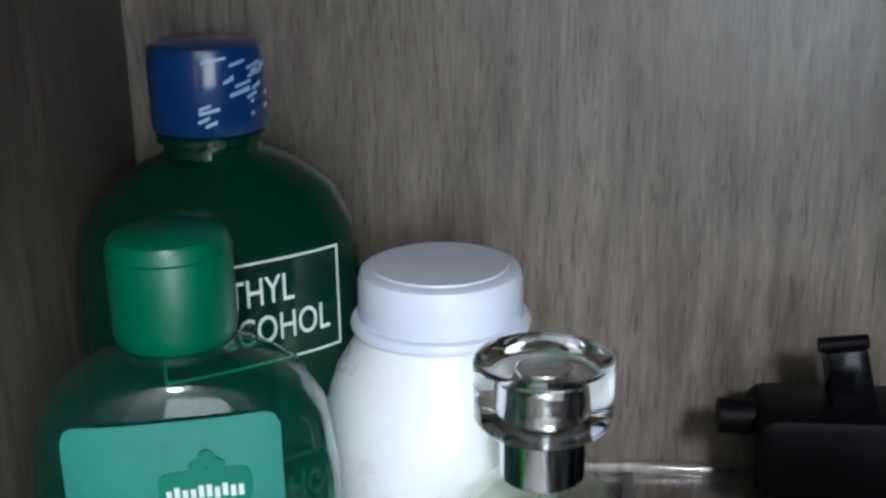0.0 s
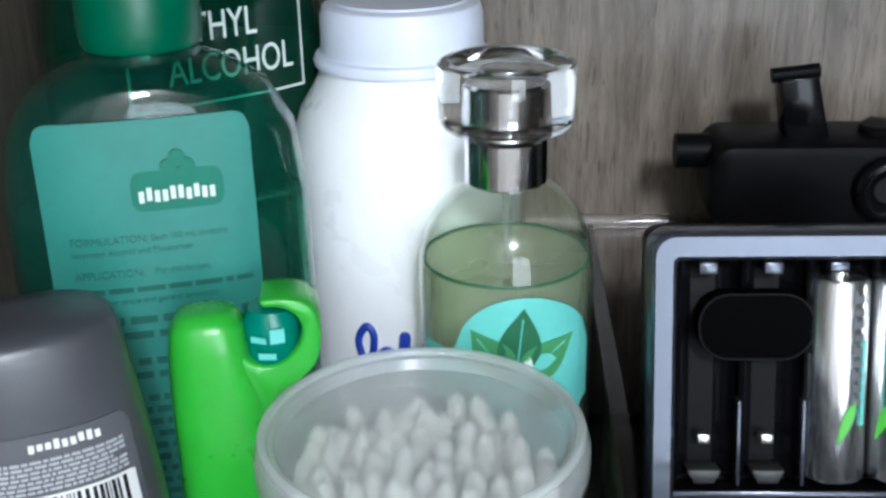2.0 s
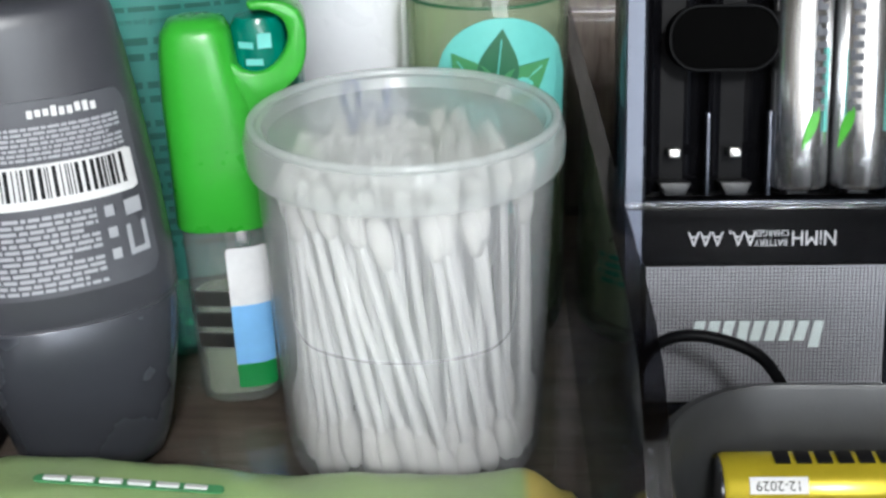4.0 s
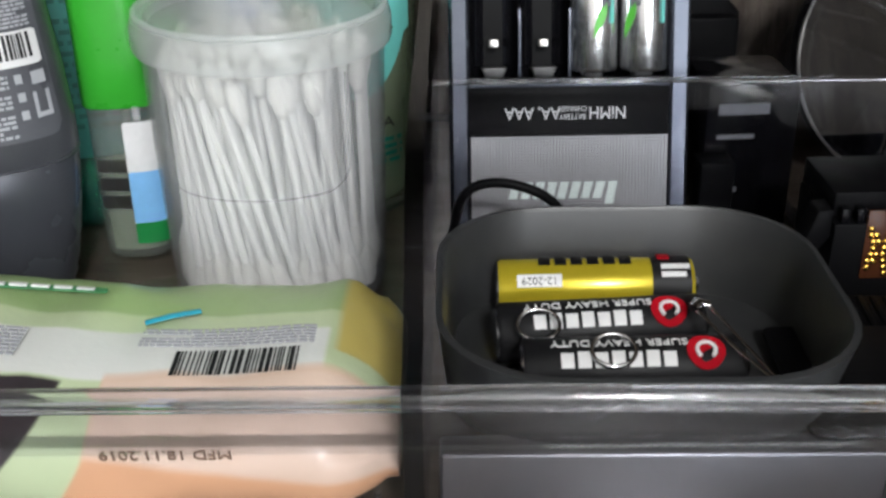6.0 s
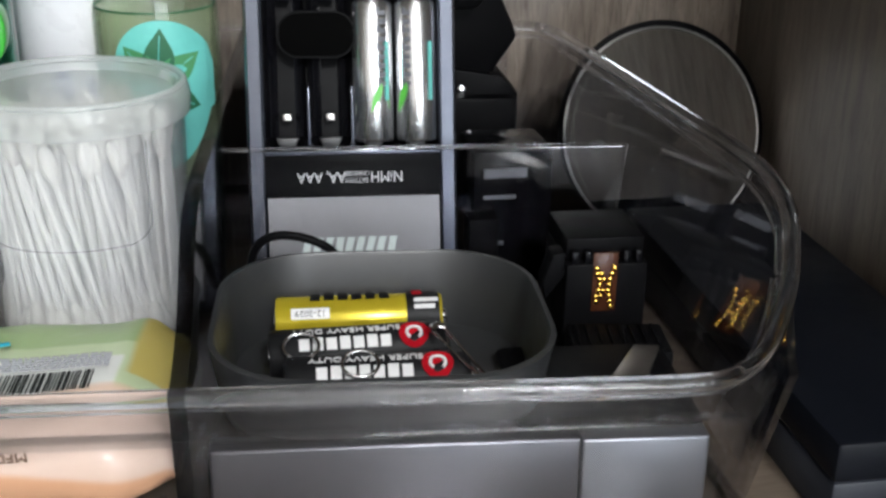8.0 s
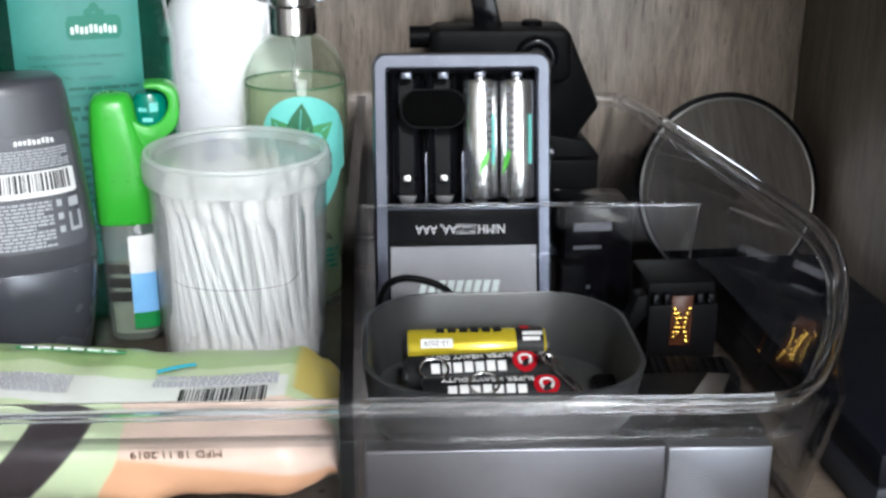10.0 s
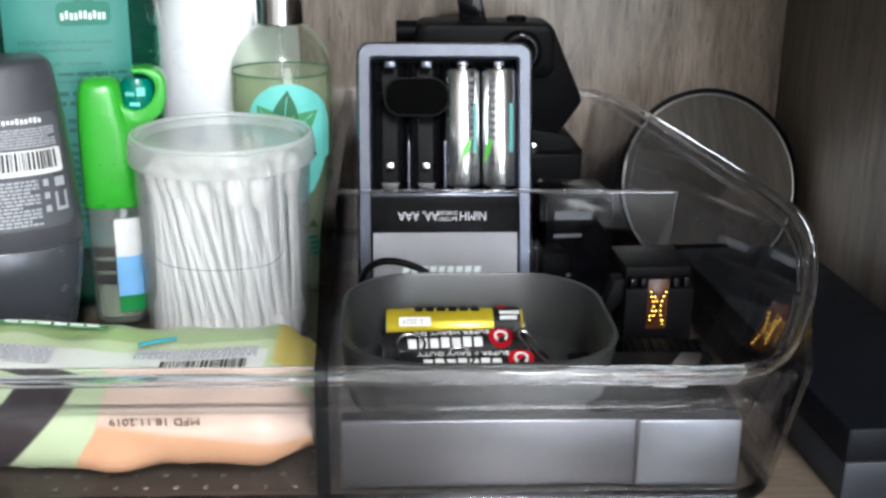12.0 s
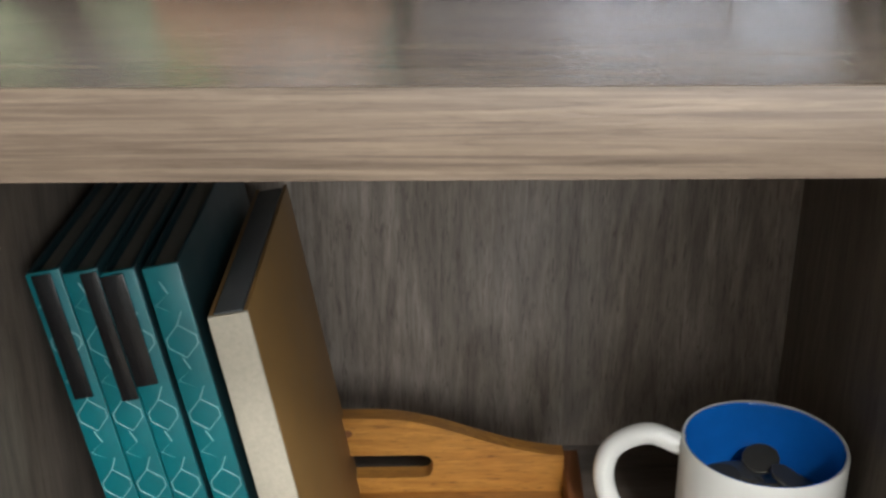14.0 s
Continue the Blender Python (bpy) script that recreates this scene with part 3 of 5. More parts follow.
def gel_bottle():
    b = thing("gel_bottle", pose(-0.0985, 0.2565, 0.0048, 0, 0, 17), "translucent teal alcohol gel bottle with a green cap", "bottle")
    part("body", ovals((0, 0.032, 0.016, 3), (0.003, 0.0355, 0.0185, 3), (0.05, 0.037, 0.0195, 3), (0.118, 0.037, 0.0195, 3), (0.135, 0.0345, 0.019, 2.8), (0.145, 0.029, 0.018, 2.5), (0.1515, 0.019, 0.0155, 2.2), (0.154, 0.012, 0.012, 2), (0.159, 0.0115, 0.0115, 2), n=64), M_GEL, b)
    part("liquid", ovals((0.002, 0.031, 0.015, 3), (0.05, 0.0355, 0.0182, 3), (0.116, 0.0355, 0.0182, 3), n=48), M_GEL, b, "teal gel filling the bottle")
    part("neck_ring", lathe([(0.0122, 0.1525), (0.0138, 0.1532), (0.0138, 0.155), (0.0122, 0.1557)]), M_GEL, b)
    cap = part("cap", lathe([(0.0136, 0.1555), (0.0142, 0.1565), (0.0146, 0.160), (0.0144, 0.178), (0.0134, 0.1805), (0.0115, 0.1815), (0.0, 0.1817)], close_top=False), M_GELCAP, b, "deep green flip cap")
    part("hinge_line", lathe([(0.0144, 0.1765), (0.0147, 0.1768), (0.0144, 0.1771)]), M_GELCAP, cap)
    part("label", wrap(sheet(-0.0268, 0.0222, 0.026, 0.1425, 0.004, 48), 0.0373, 0.0198, 3), M_TEAL, b, "pale teal printed label")
    part("emblem", wrap(sheet(-0.0062, 0.0150, 0.1205, 0.1300, 0.0025, 30), 0.0376, 0.0202, 3), M_EMBLEM, b, "dark green emblem plate")
    part("brand_bar", wrap(letter_strip(-0.0045, 0.0135, 0.1228, 0.1264, 10, 3), 0.0379, 0.0207, 3), M_PRINTW, b)
    for k in range(4):
        a = k * math.pi / 2
        part("emblem_leaf", wrap(prism([(0.0049 + 0.0022 * math.cos(a) + 0.0019 * math.cos(q), 0.1310 + 0.0022 * math.sin(a) + 0.0019 * math.sin(q)) for q in [2 * math.pi * i / 12 for i in range(12)]], -0.0004, 0, "xzy"), 0.0379, 0.0205, 3), M_EMBLEM, b)
    for words, x, z, size in (("FORMULATION:", -0.0215, 0.1138, 0.0027), ("Each 100 mL contains", -0.0030, 0.1138, 0.0022), ("Isopropyl Alcohol and Moisturizer.", -0.0215, 0.1108, 0.0022),
                              ("APPLICATION:", -0.0215, 0.1052, 0.0027), ("For disinfection,", -0.0030, 0.1052, 0.0022), ("after shave and general antiseptic", -0.0160, 0.0980, 0.0022)):
        me = lettering(words, size, 0.0002, 0.92, "LEFT")
        me.transform(pose(x, 0, z))
        part("print", wrap(me, 0.0377, 0.0202, 3), M_TEALPRINT, b, "dark teal lettering")
    for z0, z1, n, sd in ((0.1004, 0.1030, 1, 5), (0.0880, 0.0960, 2, 6), (0.077, 0.0845, 2, 8), (0.036, 0.074, 11, 7)):
        part("small_print", wrap(text_bars(-0.0205, 0.0200, z0, z1, n, sd, 0.55), 0.0377, 0.0202, 3), M_TEALPRINT, b)


def powder_bottle():
    b = thing("powder_bottle", pose(-0.0415, 0.312, 0.0050), "white plastic talcum powder bottle with a pale ribbed cap", "bottle")
    part("body", ovals((0, 0.030, 0.030), (0.003, 0.0330, 0.0330), (0.03, 0.0340, 0.0340), (0.100, 0.0340, 0.0340), (0.115, 0.0332, 0.0332), (0.125, 0.0300, 0.0300), (0.1315, 0.0258, 0.0258), (0.1355, 0.0240, 0.0240), (0.139, 0.0235, 0.0235), n=56), M_WHITE, b)
    part("collar", lathe([(0.0235, 0.1370), (0.0252, 0.1377), (0.0255, 0.1390), (0.0248, 0.1405), (0.0235, 0.1410)]), M_CAPWHITE, b)
    cap = part("cap", lathe([(0.0228, 0.1400), (0.0232, 0.1415), (0.0230, 0.1515), (0.0222, 0.1540), (0.0205, 0.1548), (0.0, 0.1550)], close_top=False), M_CAPWHITE, b, "pale cool-white sifter cap")
    part("top_disc", lathe([(0.0192, 0.1546), (0.0188, 0.1554), (0.0, 0.1554)], close_top=False), M_CAPWHITE, cap)
    # script brand drawn as plain loops
    stroke = [(-0.0165, 0.056), (-0.0185, 0.064), (-0.0160, 0.069), (-0.0138, 0.066), (-0.0150, 0.058), (-0.0168, 0.052), (-0.0180, 0.0500)]
    me = tube(smooth_path([(x + 0.006, 0, z) for x, z in stroke]), 0.0012, 6)
    part("script_mark", wrap(me, 0.0342), M_BLUEPRINT, b, "blue script mark")
    for cx in (-0.0040,):
        me = tube([(cx + 0.0022 * math.cos(2 * math.pi * i / 16), 0, 0.0590 + 0.0030 * math.sin(2 * math.pi * i / 16)) for i in range(16)], 0.0012, 6, True)
        part("script_mark", wrap(me, 0.0342), M_BLUEPRINT, b)
    me = tube(smooth_path([(0.0000, 0, 0.056), (0.0005, 0, 0.066), (0.0015, 0, 0.0655), (0.0005, 0, 0.0575), (0.0030, 0, 0.062), (0.0042, 0, 0.058), (0.0052, 0, 0.056)]), 0.0012, 6)
    part("script_mark", wrap(me, 0.0342), M_BLUEPRINT, b)
    part("seam_print", wrap(text_bars(-0.0336, -0.0326, 0.03, 0.115, 40, 12, 0.4, False), 0.0342), M_PALEBLUE, b)


def leaf_shape(x, z, ang, length, width, n=10):
    pts = []
    for i in range(n + 1):
        t = i / n
        pts.append((t * length, width * math.sin(math.pi * t ** 0.8) * (1 - 0.25 * t)))
    pts += [(t, -w) for t, w in reversed(pts[1:-1])]
    c, s = math.cos(radians(ang)), math.sin(radians(ang))
    return [(x + c * a - s * b, z + s * a + c * b) for a, b in pts]


def scent_bottle():
    b = thing("scent_bottle", pose(-0.0120, 0.2625, 0.0050), "clear glass scent bottle of pale green liquid with leaf label", "bottle")
    R = 0.0225
    part("body", ovals((0, 0.019, 0.019), (0.002, 0.0218, 0.0218), (0.006, R, R), (0.097, R, R), (0.105, 0.0212, 0.0212), (0.112, 0.0178, 0.0178), (0.117, 0.0125, 0.0125), (0.1195, 0.0085, 0.0085), (0.122, 0.0080, 0.0080), n=48), M_PGLASS, b)
    part("liquid", ovals((0.005, 0.019, 0.019), (0.008, 0.0210, 0.0210), (0.0985, 0.0212, 0.0212), n=40), M_LIQUID, b, "pale green liquid")
    part("dip_tube", tube([(0.001, 0, 0.008), (0.0005, 0, 0.06), (0, 0, 0.121)], 0.0011, 8), M_CLEARBODY, b)
    part("meniscus", tube([(0.0212 * math.cos(2 * math.pi * i / 40), 0.0212 * math.sin(2 * math.pi * i / 40), 0.0985) for i in range(40)], 0.00045, 6, True), M_LEAFD, b, "dark line of the liquid level")
    part("collar", lathe([(0.0098, 0.1185), (0.0104, 0.1192), (0.0104, 0.1300), (0.0098, 0.1306), (0.0088, 0.1310), (0.0088, 0.1332), (0.0, 0.1332)], close_top=False), M_CHROME, b, "polished silver collar")
    part("core", lathe([(0.0066, 0.1326), (0.0070, 0.1336), (0.0072, 0.1345), (0.0072, 0.1430), (0.0066, 0.1437), (0.0, 0.1437)], close_top=False), M_CHROME, b, "silver core inside the stopper")
    glass = part("stopper", lathe([(0.0092, 0.1322), (0.0140, 0.1324), (0.0158, 0.1332), (0.0168, 0.1350), (0.0169, 0.1482), (0.0165, 0.1490), (0.0155, 0.1494), (0.0135, 0.1490), (0.0120, 0.1484), (0.0, 0.1484)], n=56, close_top=False, smooth=50), M_FACET, b, "thick clear stopper")
    glass.visible_shadow = False
    # label: aqua with a curved top edge, printed leaves
    n, verts, faces = 30, [], []
    for i in range(n + 1):
        x = -0.0205 + 0.041 * i / n
        u = (x - 0.004) / 0.0165
        top = 0.0800 + 0.0165 * max(0, 1 - u * u) ** 0.5 if abs(u) < 1 else 0.0800
        low = 0.0760 - 0.0330 * max(0, 1 - u * u) ** 0.5 if abs(u) < 1 else 0.0640
        verts += [(x, -0.0004, low), (x, -0.0004, top), (x, 0, low), (x, 0, top)]
    for i in range(n):
        a, c = 4 * i, 4 * i + 4
        faces += [(a, c, c + 1, a + 1), (a + 2, a + 3, c + 3, c + 2), (a, a + 2, c + 2, c), (a + 1, c + 1, c + 3, a + 3)]
    part("label", wrap(to_mesh("label", verts, faces), R + 0.0003), M_AQUA, b, "aqua printed label")
    for x, z, a, ln, w, mat in ((0.0040, 0.0700, -22, 0.0130, 0.0058, M_LEAFD), (0.0035, 0.0745, 38, 0.0165, 0.0056, M_LEAFL), (0.0015, 0.0745, 128, 0.0165, 0.0056, M_LEAFL), (0.0025, 0.0755, 84, 0.0185, 0.0060, M_LEAFD)):
        part("printed_leaf", wrap(prism(leaf_shape(x, z, a, ln, w), -0.0004, 0, "xzy"), R + 0.0008), mat, b)
        c, s = math.cos(radians(a)), math.sin(radians(a))
        part("leaf_vein", wrap(tube([(x, -0.0004, z), (x + c * ln * 0.85, -0.0004, z + s * ln * 0.85)], 0.00022, 5), R + 0.0009), M_AQUA, b)
    part("petal", wrap(prism(leaf_shape(0.004, 0.0750, 70, 0.006, 0.0022), -0.0008, 0, "xzy"), R + 0.0010), M_PRINTW, b)
    me = lettering("TEA", 0.0055)
    me.transform(pose(0.0105, 0, 0.034))
    part("print", wrap(me, R + 0.0003), M_INK, b, "black lettering")
    part("small_print", wrap(text_bars(0.002, 0.0175, 0.020, 0.030, 4, 9), R + 0.0003), M_EMBLEM, b)


ethyl_bottle()
gel_bottle()
powder_bottle()
scent_bottle()


# ---- roll-on, spray and cotton buds ----
def deodorant():
    b = thing("roll_on_bottle", pose(-0.1090, 0.1925, 0.0050, 0, 0, 27), "charcoal roll-on deodorant bottle standing on its cap", "deodorant")
    part("cap", ovals((0, 0.0140, 0.0110, 2.4), (0.0015, 0.0165, 0.0130, 2.4), (0.008, 0.0190, 0.0148, 2.4), (0.020, 0.0212, 0.0162, 2.5), (0.034, 0.0234, 0.0176, 2.5), (0.0440, 0.0243, 0.0182, 2.5), (0.0446, 0.0238, 0.0178, 2.5), n=48), M_DEO, b, "glossy charcoal cap, underneath")
    part("seam_ring", ovals((0.0444, 0.0238, 0.0178, 2.5), (0.0450, 0.0246, 0.0184, 2.5), (0.0456, 0.0238, 0.0178, 2.5)), M_DEOCAP, b)
    wall = [(0.0454, 0.0240), (0.0465, 0.0245), (0.056, 0.0244), (0.070, 0.0234), (0.087, 0.0217), (0.101, 0.0200), (0.1095, 0.0187)]
    part("body", ovals(*[(z, r, r * 0.75, 2.5) for z, r in wall], (0.1128, 0.0178, 0.0132, 2.5), (0.1143, 0.0160, 0.0116, 2.5), (0.1148, 0.008, 0.006, 2.2)), M_DEOCAP, b, "mid-grey tapering body")

    def hug(me, lift):
        """Bends a flat print round the tapering body."""
        wrap(me, 0.0240, 0.0180, 2.5)
        for v in me.vertices:
            k = np.interp(v.co.z, [q[0] for q in wall], [q[1] for q in wall]) / 0.0240
            v.co.x, v.co.y = v.co.x * k, v.co.y * k - lift
        return me

    part("label", hug(sheet(-0.0190, 0.0190, 0.0530, 0.0960, 0.003, 30), 0.0001), M_DEOLABEL, b, "pale grey back label")
    part("brand_bar", hug(letter_strip(-0.004, 0.0125, 0.0925, 0.0946, 9, 21), 0.0004), M_PAPER, b)
    part("small_print", hug(text_bars(-0.0165, 0.0165, 0.0838, 0.0912, 7, 22, 0.42), 0.0004), M_LABELPRINT, b)
    part("barcode_patch", hug(sheet(-0.0175, 0.0175, 0.0735, 0.0828, 0.0005, 30), 0.0003), M_PAPER, b)
    part("barcode", hug(barcode(-0.013, 0.0155, 0.0755, 0.0822, 3), 0.0005), M_INK, b)
    part("small_print", hug(text_bars(-0.0165, 0.007, 0.0545, 0.0722, 13, 23, 0.42), 0.0004), M_LABELPRINT, b)
    for x, z, w, h in ((0.0098, 0.0702, 0.0020, 0.0025), (0.0098, 0.0652, 0.0020, 0.0024), (0.0098, 0.0602, 0.0020, 0.0024), (0.0152, 0.0698, 0.0038, 0.0035)):
        part("recycling_mark", hug(bars([(x - w / 2, x + w / 2, z - h / 2, z + h / 2)]), 0.0004), M_LABELPRINT, b)
    part("maker_mark", hug(prism([(0.0128, 0.066), (0.0138, 0.066), (0.0138, 0.0602), (0.0163, 0.0602), (0.0163, 0.066), (0.0173, 0.066), (0.0173, 0.0588), (0.0128, 0.0588)], -0.0003, 0, "xzy"), 0.0004), M_LABELPRINT, b)


def pocket_spray():
    b = thing("pocket_spray", pose(-0.0780, 0.2215, 0.0050, 0, 0, 8), "clear pocket sanitiser spray with a lime green hook cap", "sanitiser spray")
    part("body", ovals((0, 0.0085, 0.0065, 3), (0.002, 0.0105, 0.0080, 3), (0.006, 0.0108, 0.0082, 3.2), (0.051, 0.0108, 0.0082, 3.2), (0.054, 0.0090, 0.0070, 2.6), n=40), M_CLEARBODY, b)
    part("liquid", ovals((0.003, 0.0090, 0.0068, 3), (0.030, 0.0096, 0.0071, 3.2), n=32), M_LIQUID, b)
    part("dip_tube", tube([(0.002, 0, 0.006), (0.001, 0, 0.03), (0, 0, 0.055)], 0.0012, 8), M_CLEARBODY, b)
    col = [(0.0505, 0, 0.0112, 0.0086, 3.4), (0.0512, 0, 0.0117, 0.0090, 3.4), (0.070, 0, 0.0115, 0.0089, 3.3), (0.082, -0.0006, 0.0110, 0.0087, 3.2), (0.088, -0.0016, 0.0098, 0.0085, 3.0), (0.094, -0.0020, 0.0090, 0.0082, 3.0), (0.099, -0.0020, 0.0083, 0.0074, 2.8), (0.1018, -0.0018, 0.0066, 0.0056, 2.8), (0.1026, -0.0018, 0.0040, 0.0034, 2.5)]
    part("cap", loft([oval(z, rx, ry, pw, 48, cx) for z, cx, rx, ry, pw in col], smooth=50), M_LIME, b, "lime green cap")
    inner = smooth_path([(0.0040, 0.0960, 0), (0.0066, 0.0922, 0), (0.0100, 0.0900, 0), (0.0145, 0.0906, 0), (0.0180, 0.0938, 0), (0.0196, 0.0980, 0), (0.0186, 0.1020, 0), (0.0150, 0.1042, 0), (0.0112, 0.1044, 0)], 4)
    outer = smooth_path([(0.0104, 0.1064, 0), (0.0155, 0.1066, 0), (0.0205, 0.1055, 0), (0.0232, 0.1024, 0), (0.0238, 0.0960, 0), (0.0222, 0.0896, 0), (0.0175, 0.0850, 0), (0.0130, 0.0815, 0), (0.0108, 0.0750, 0), (0.0070, 0.0690, 0), (0.0020, 0.0690, 0)], 4)
    part("hook", prism([(p.x, p.y) for p in inner + outer], -0.0062, 0.0062, "xzy", 0.0009, 60), M_LIME, b, "lime green carrying hook")
    pump = part("pump", ovals((0.0885, 0.0050, 0.0050), (0.090, 0.0066, 0.0062), (0.0995, 0.0066, 0.0062), (0.1020, 0.0052, 0.0050), (0.1026, 0.002, 0.002), n=28), M_TEALPUMP, b, "dark teal pump button")
    pump.matrix_basis = pose(0.0125, 0.0010, 0.0)
    part("pump_print", wrap(bars([(-0.0045, -0.001, 0.0955, 0.0970), (-0.003, 0.001, 0.0915, 0.0930), (0.0, 0.0032, 0.0955, 0.0990)]), 0.0069), M_AQUA, pump)
    part("label", wrap(sheet(0.0000, 0.0100, 0.006, 0.0460, 0.001), 0.0111, 0.0085, 3.2), M_PAPER, b, "white label")
    part("label_panel", wrap(sheet(0.0000, 0.0100, 0.013, 0.0300, 0.0004), 0.0114, 0.0088, 3.2), M_SKY, b, "sky blue label panel")
    part("label_panel", wrap(sheet(0.0000, 0.0100, 0.006, 0.0130, 0.0004), 0.0115, 0.0089, 3.2), M_GREENB, b, "green label panel")
    part("back_label", wrap(text_bars(-0.009, 0.0, 0.018, 0.036, 3, 41, 0.3, False), 0.0112, 0.0086, 3.2), M_STEEL, b)


def cotton_tub():
    b = thing("cotton_bud_tub", pose(-0.0300, 0.2010, 0.0050), "frosted round plastic tub with a lid, full of cotton buds", "tub")
    part("tub", lathe([(0.0295, 0.0), (0.0312, 0.001), (0.0318, 0.004), (0.0338, 0.0765), (0.0326, 0.0765), (0.0306, 0.004), (0.0296, 0.002), (0.0, 0.002)], n=64, close_top=False), M_TUB, b)
    lid = part("lid", lathe([(0.0342, 0.0745), (0.0356, 0.0750), (0.0360, 0.0762), (0.0360, 0.0815), (0.0352, 0.0838), (0.0335, 0.0845), (0.0318, 0.0838), (0.0306, 0.0815), (0.0, 0.0810)], n=64, close_bottom=False, close_top=False), M_LID, b, "frosted snap lid")
    part("lid_ring", tube([(0.0340 * math.cos(2 * math.pi * i / 48), 0.0340 * math.sin(2 * math.pi * i / 48), 0.0845) for i in range(48)], 0.0012, 8, True), M_LID, lid)
    panel = [(x, 0, z) for x, z in [(-0.0245, 0.072), (-0.0245, 0.058)] + [(-0.0185 + 0.006 * math.cos(radians(a)), 0.046 + 0.006 * math.sin(radians(a))) for a in range(180, 271, 15)] + [(-0.0185 + 0.037 * i / 16, 0.040) for i in range(1, 16)] + [(0.0185 + 0.006 * math.cos(radians(a)), 0.046 + 0.006 * math.sin(radians(a))) for a in range(270, 361, 15)] + [(0.0245, 0.058), (0.0245, 0.072)]]
    part("panel_line", wrap(tube(panel, 0.00035, 6), 0.0331), M_TUB, b, "moulded outline of the front panel")


def cotton_buds():
    stick = lathe([(0.0011, -0.029), (0.0011, 0.029)], n=8)
    tip = lathe([(0.0011, 0.0), (0.0020, 0.002), (0.0025, 0.005), (0.0026, 0.008), (0.0021, 0.0108), (0.0010, 0.0122), (0.0, 0.0124)], n=10, close_top=False, smooth=80)
    first = None
    rng, spots = random.Random(11), []
    for ring, (r, count) in enumerate(((0.0282, 38), (0.0232, 30), (0.0180, 22), (0.0125, 15), (0.0060, 7))):
        for k in range(count):
            a = 2 * math.pi * (k + 0.5 * (ring % 2)) / count + rng.uniform(-0.04, 0.04)
            twist = -0.26 + 0.22 * math.sin(a + 0.6) + rng.uniform(-0.48, 0.42)
            low, high = Vector((r * math.cos(a), r * math.sin(a), 0.0)), Vector(((r - 0.001) * math.cos(a + twist), (r - 0.001) * math.sin(a + twist), 0.072))
            mid = (low + high) / 2 + Vector((-0.0300, 0.2010, 0.0070 + rng.uniform(-0.0020, 0.0045)))
            spots.append(Matrix.Translation(mid) @ (high - low).to_track_quat("Z", "Y").to_matrix().to_4x4())
    for m in spots:
        if first is None:
            first = part("cotton_bud", stick, M_STICK)
            tagged(first, "white cotton bud with a paper stick, in the tub", "cotton bud", "cotton buds in the tub")
            part("tip", tip, M_COTTON, first, "fluffy cotton tip", pose(0, 0, 0.0235))
            part("tip", tip, M_COTTON, first, "fluffy cotton tip", pose(0, 0, -0.0235, 180))
            first.matrix_basis = m
        else:
            copy_thing(first, m)


deodorant()
pocket_spray()
cotton_tub()
cotton_buds()


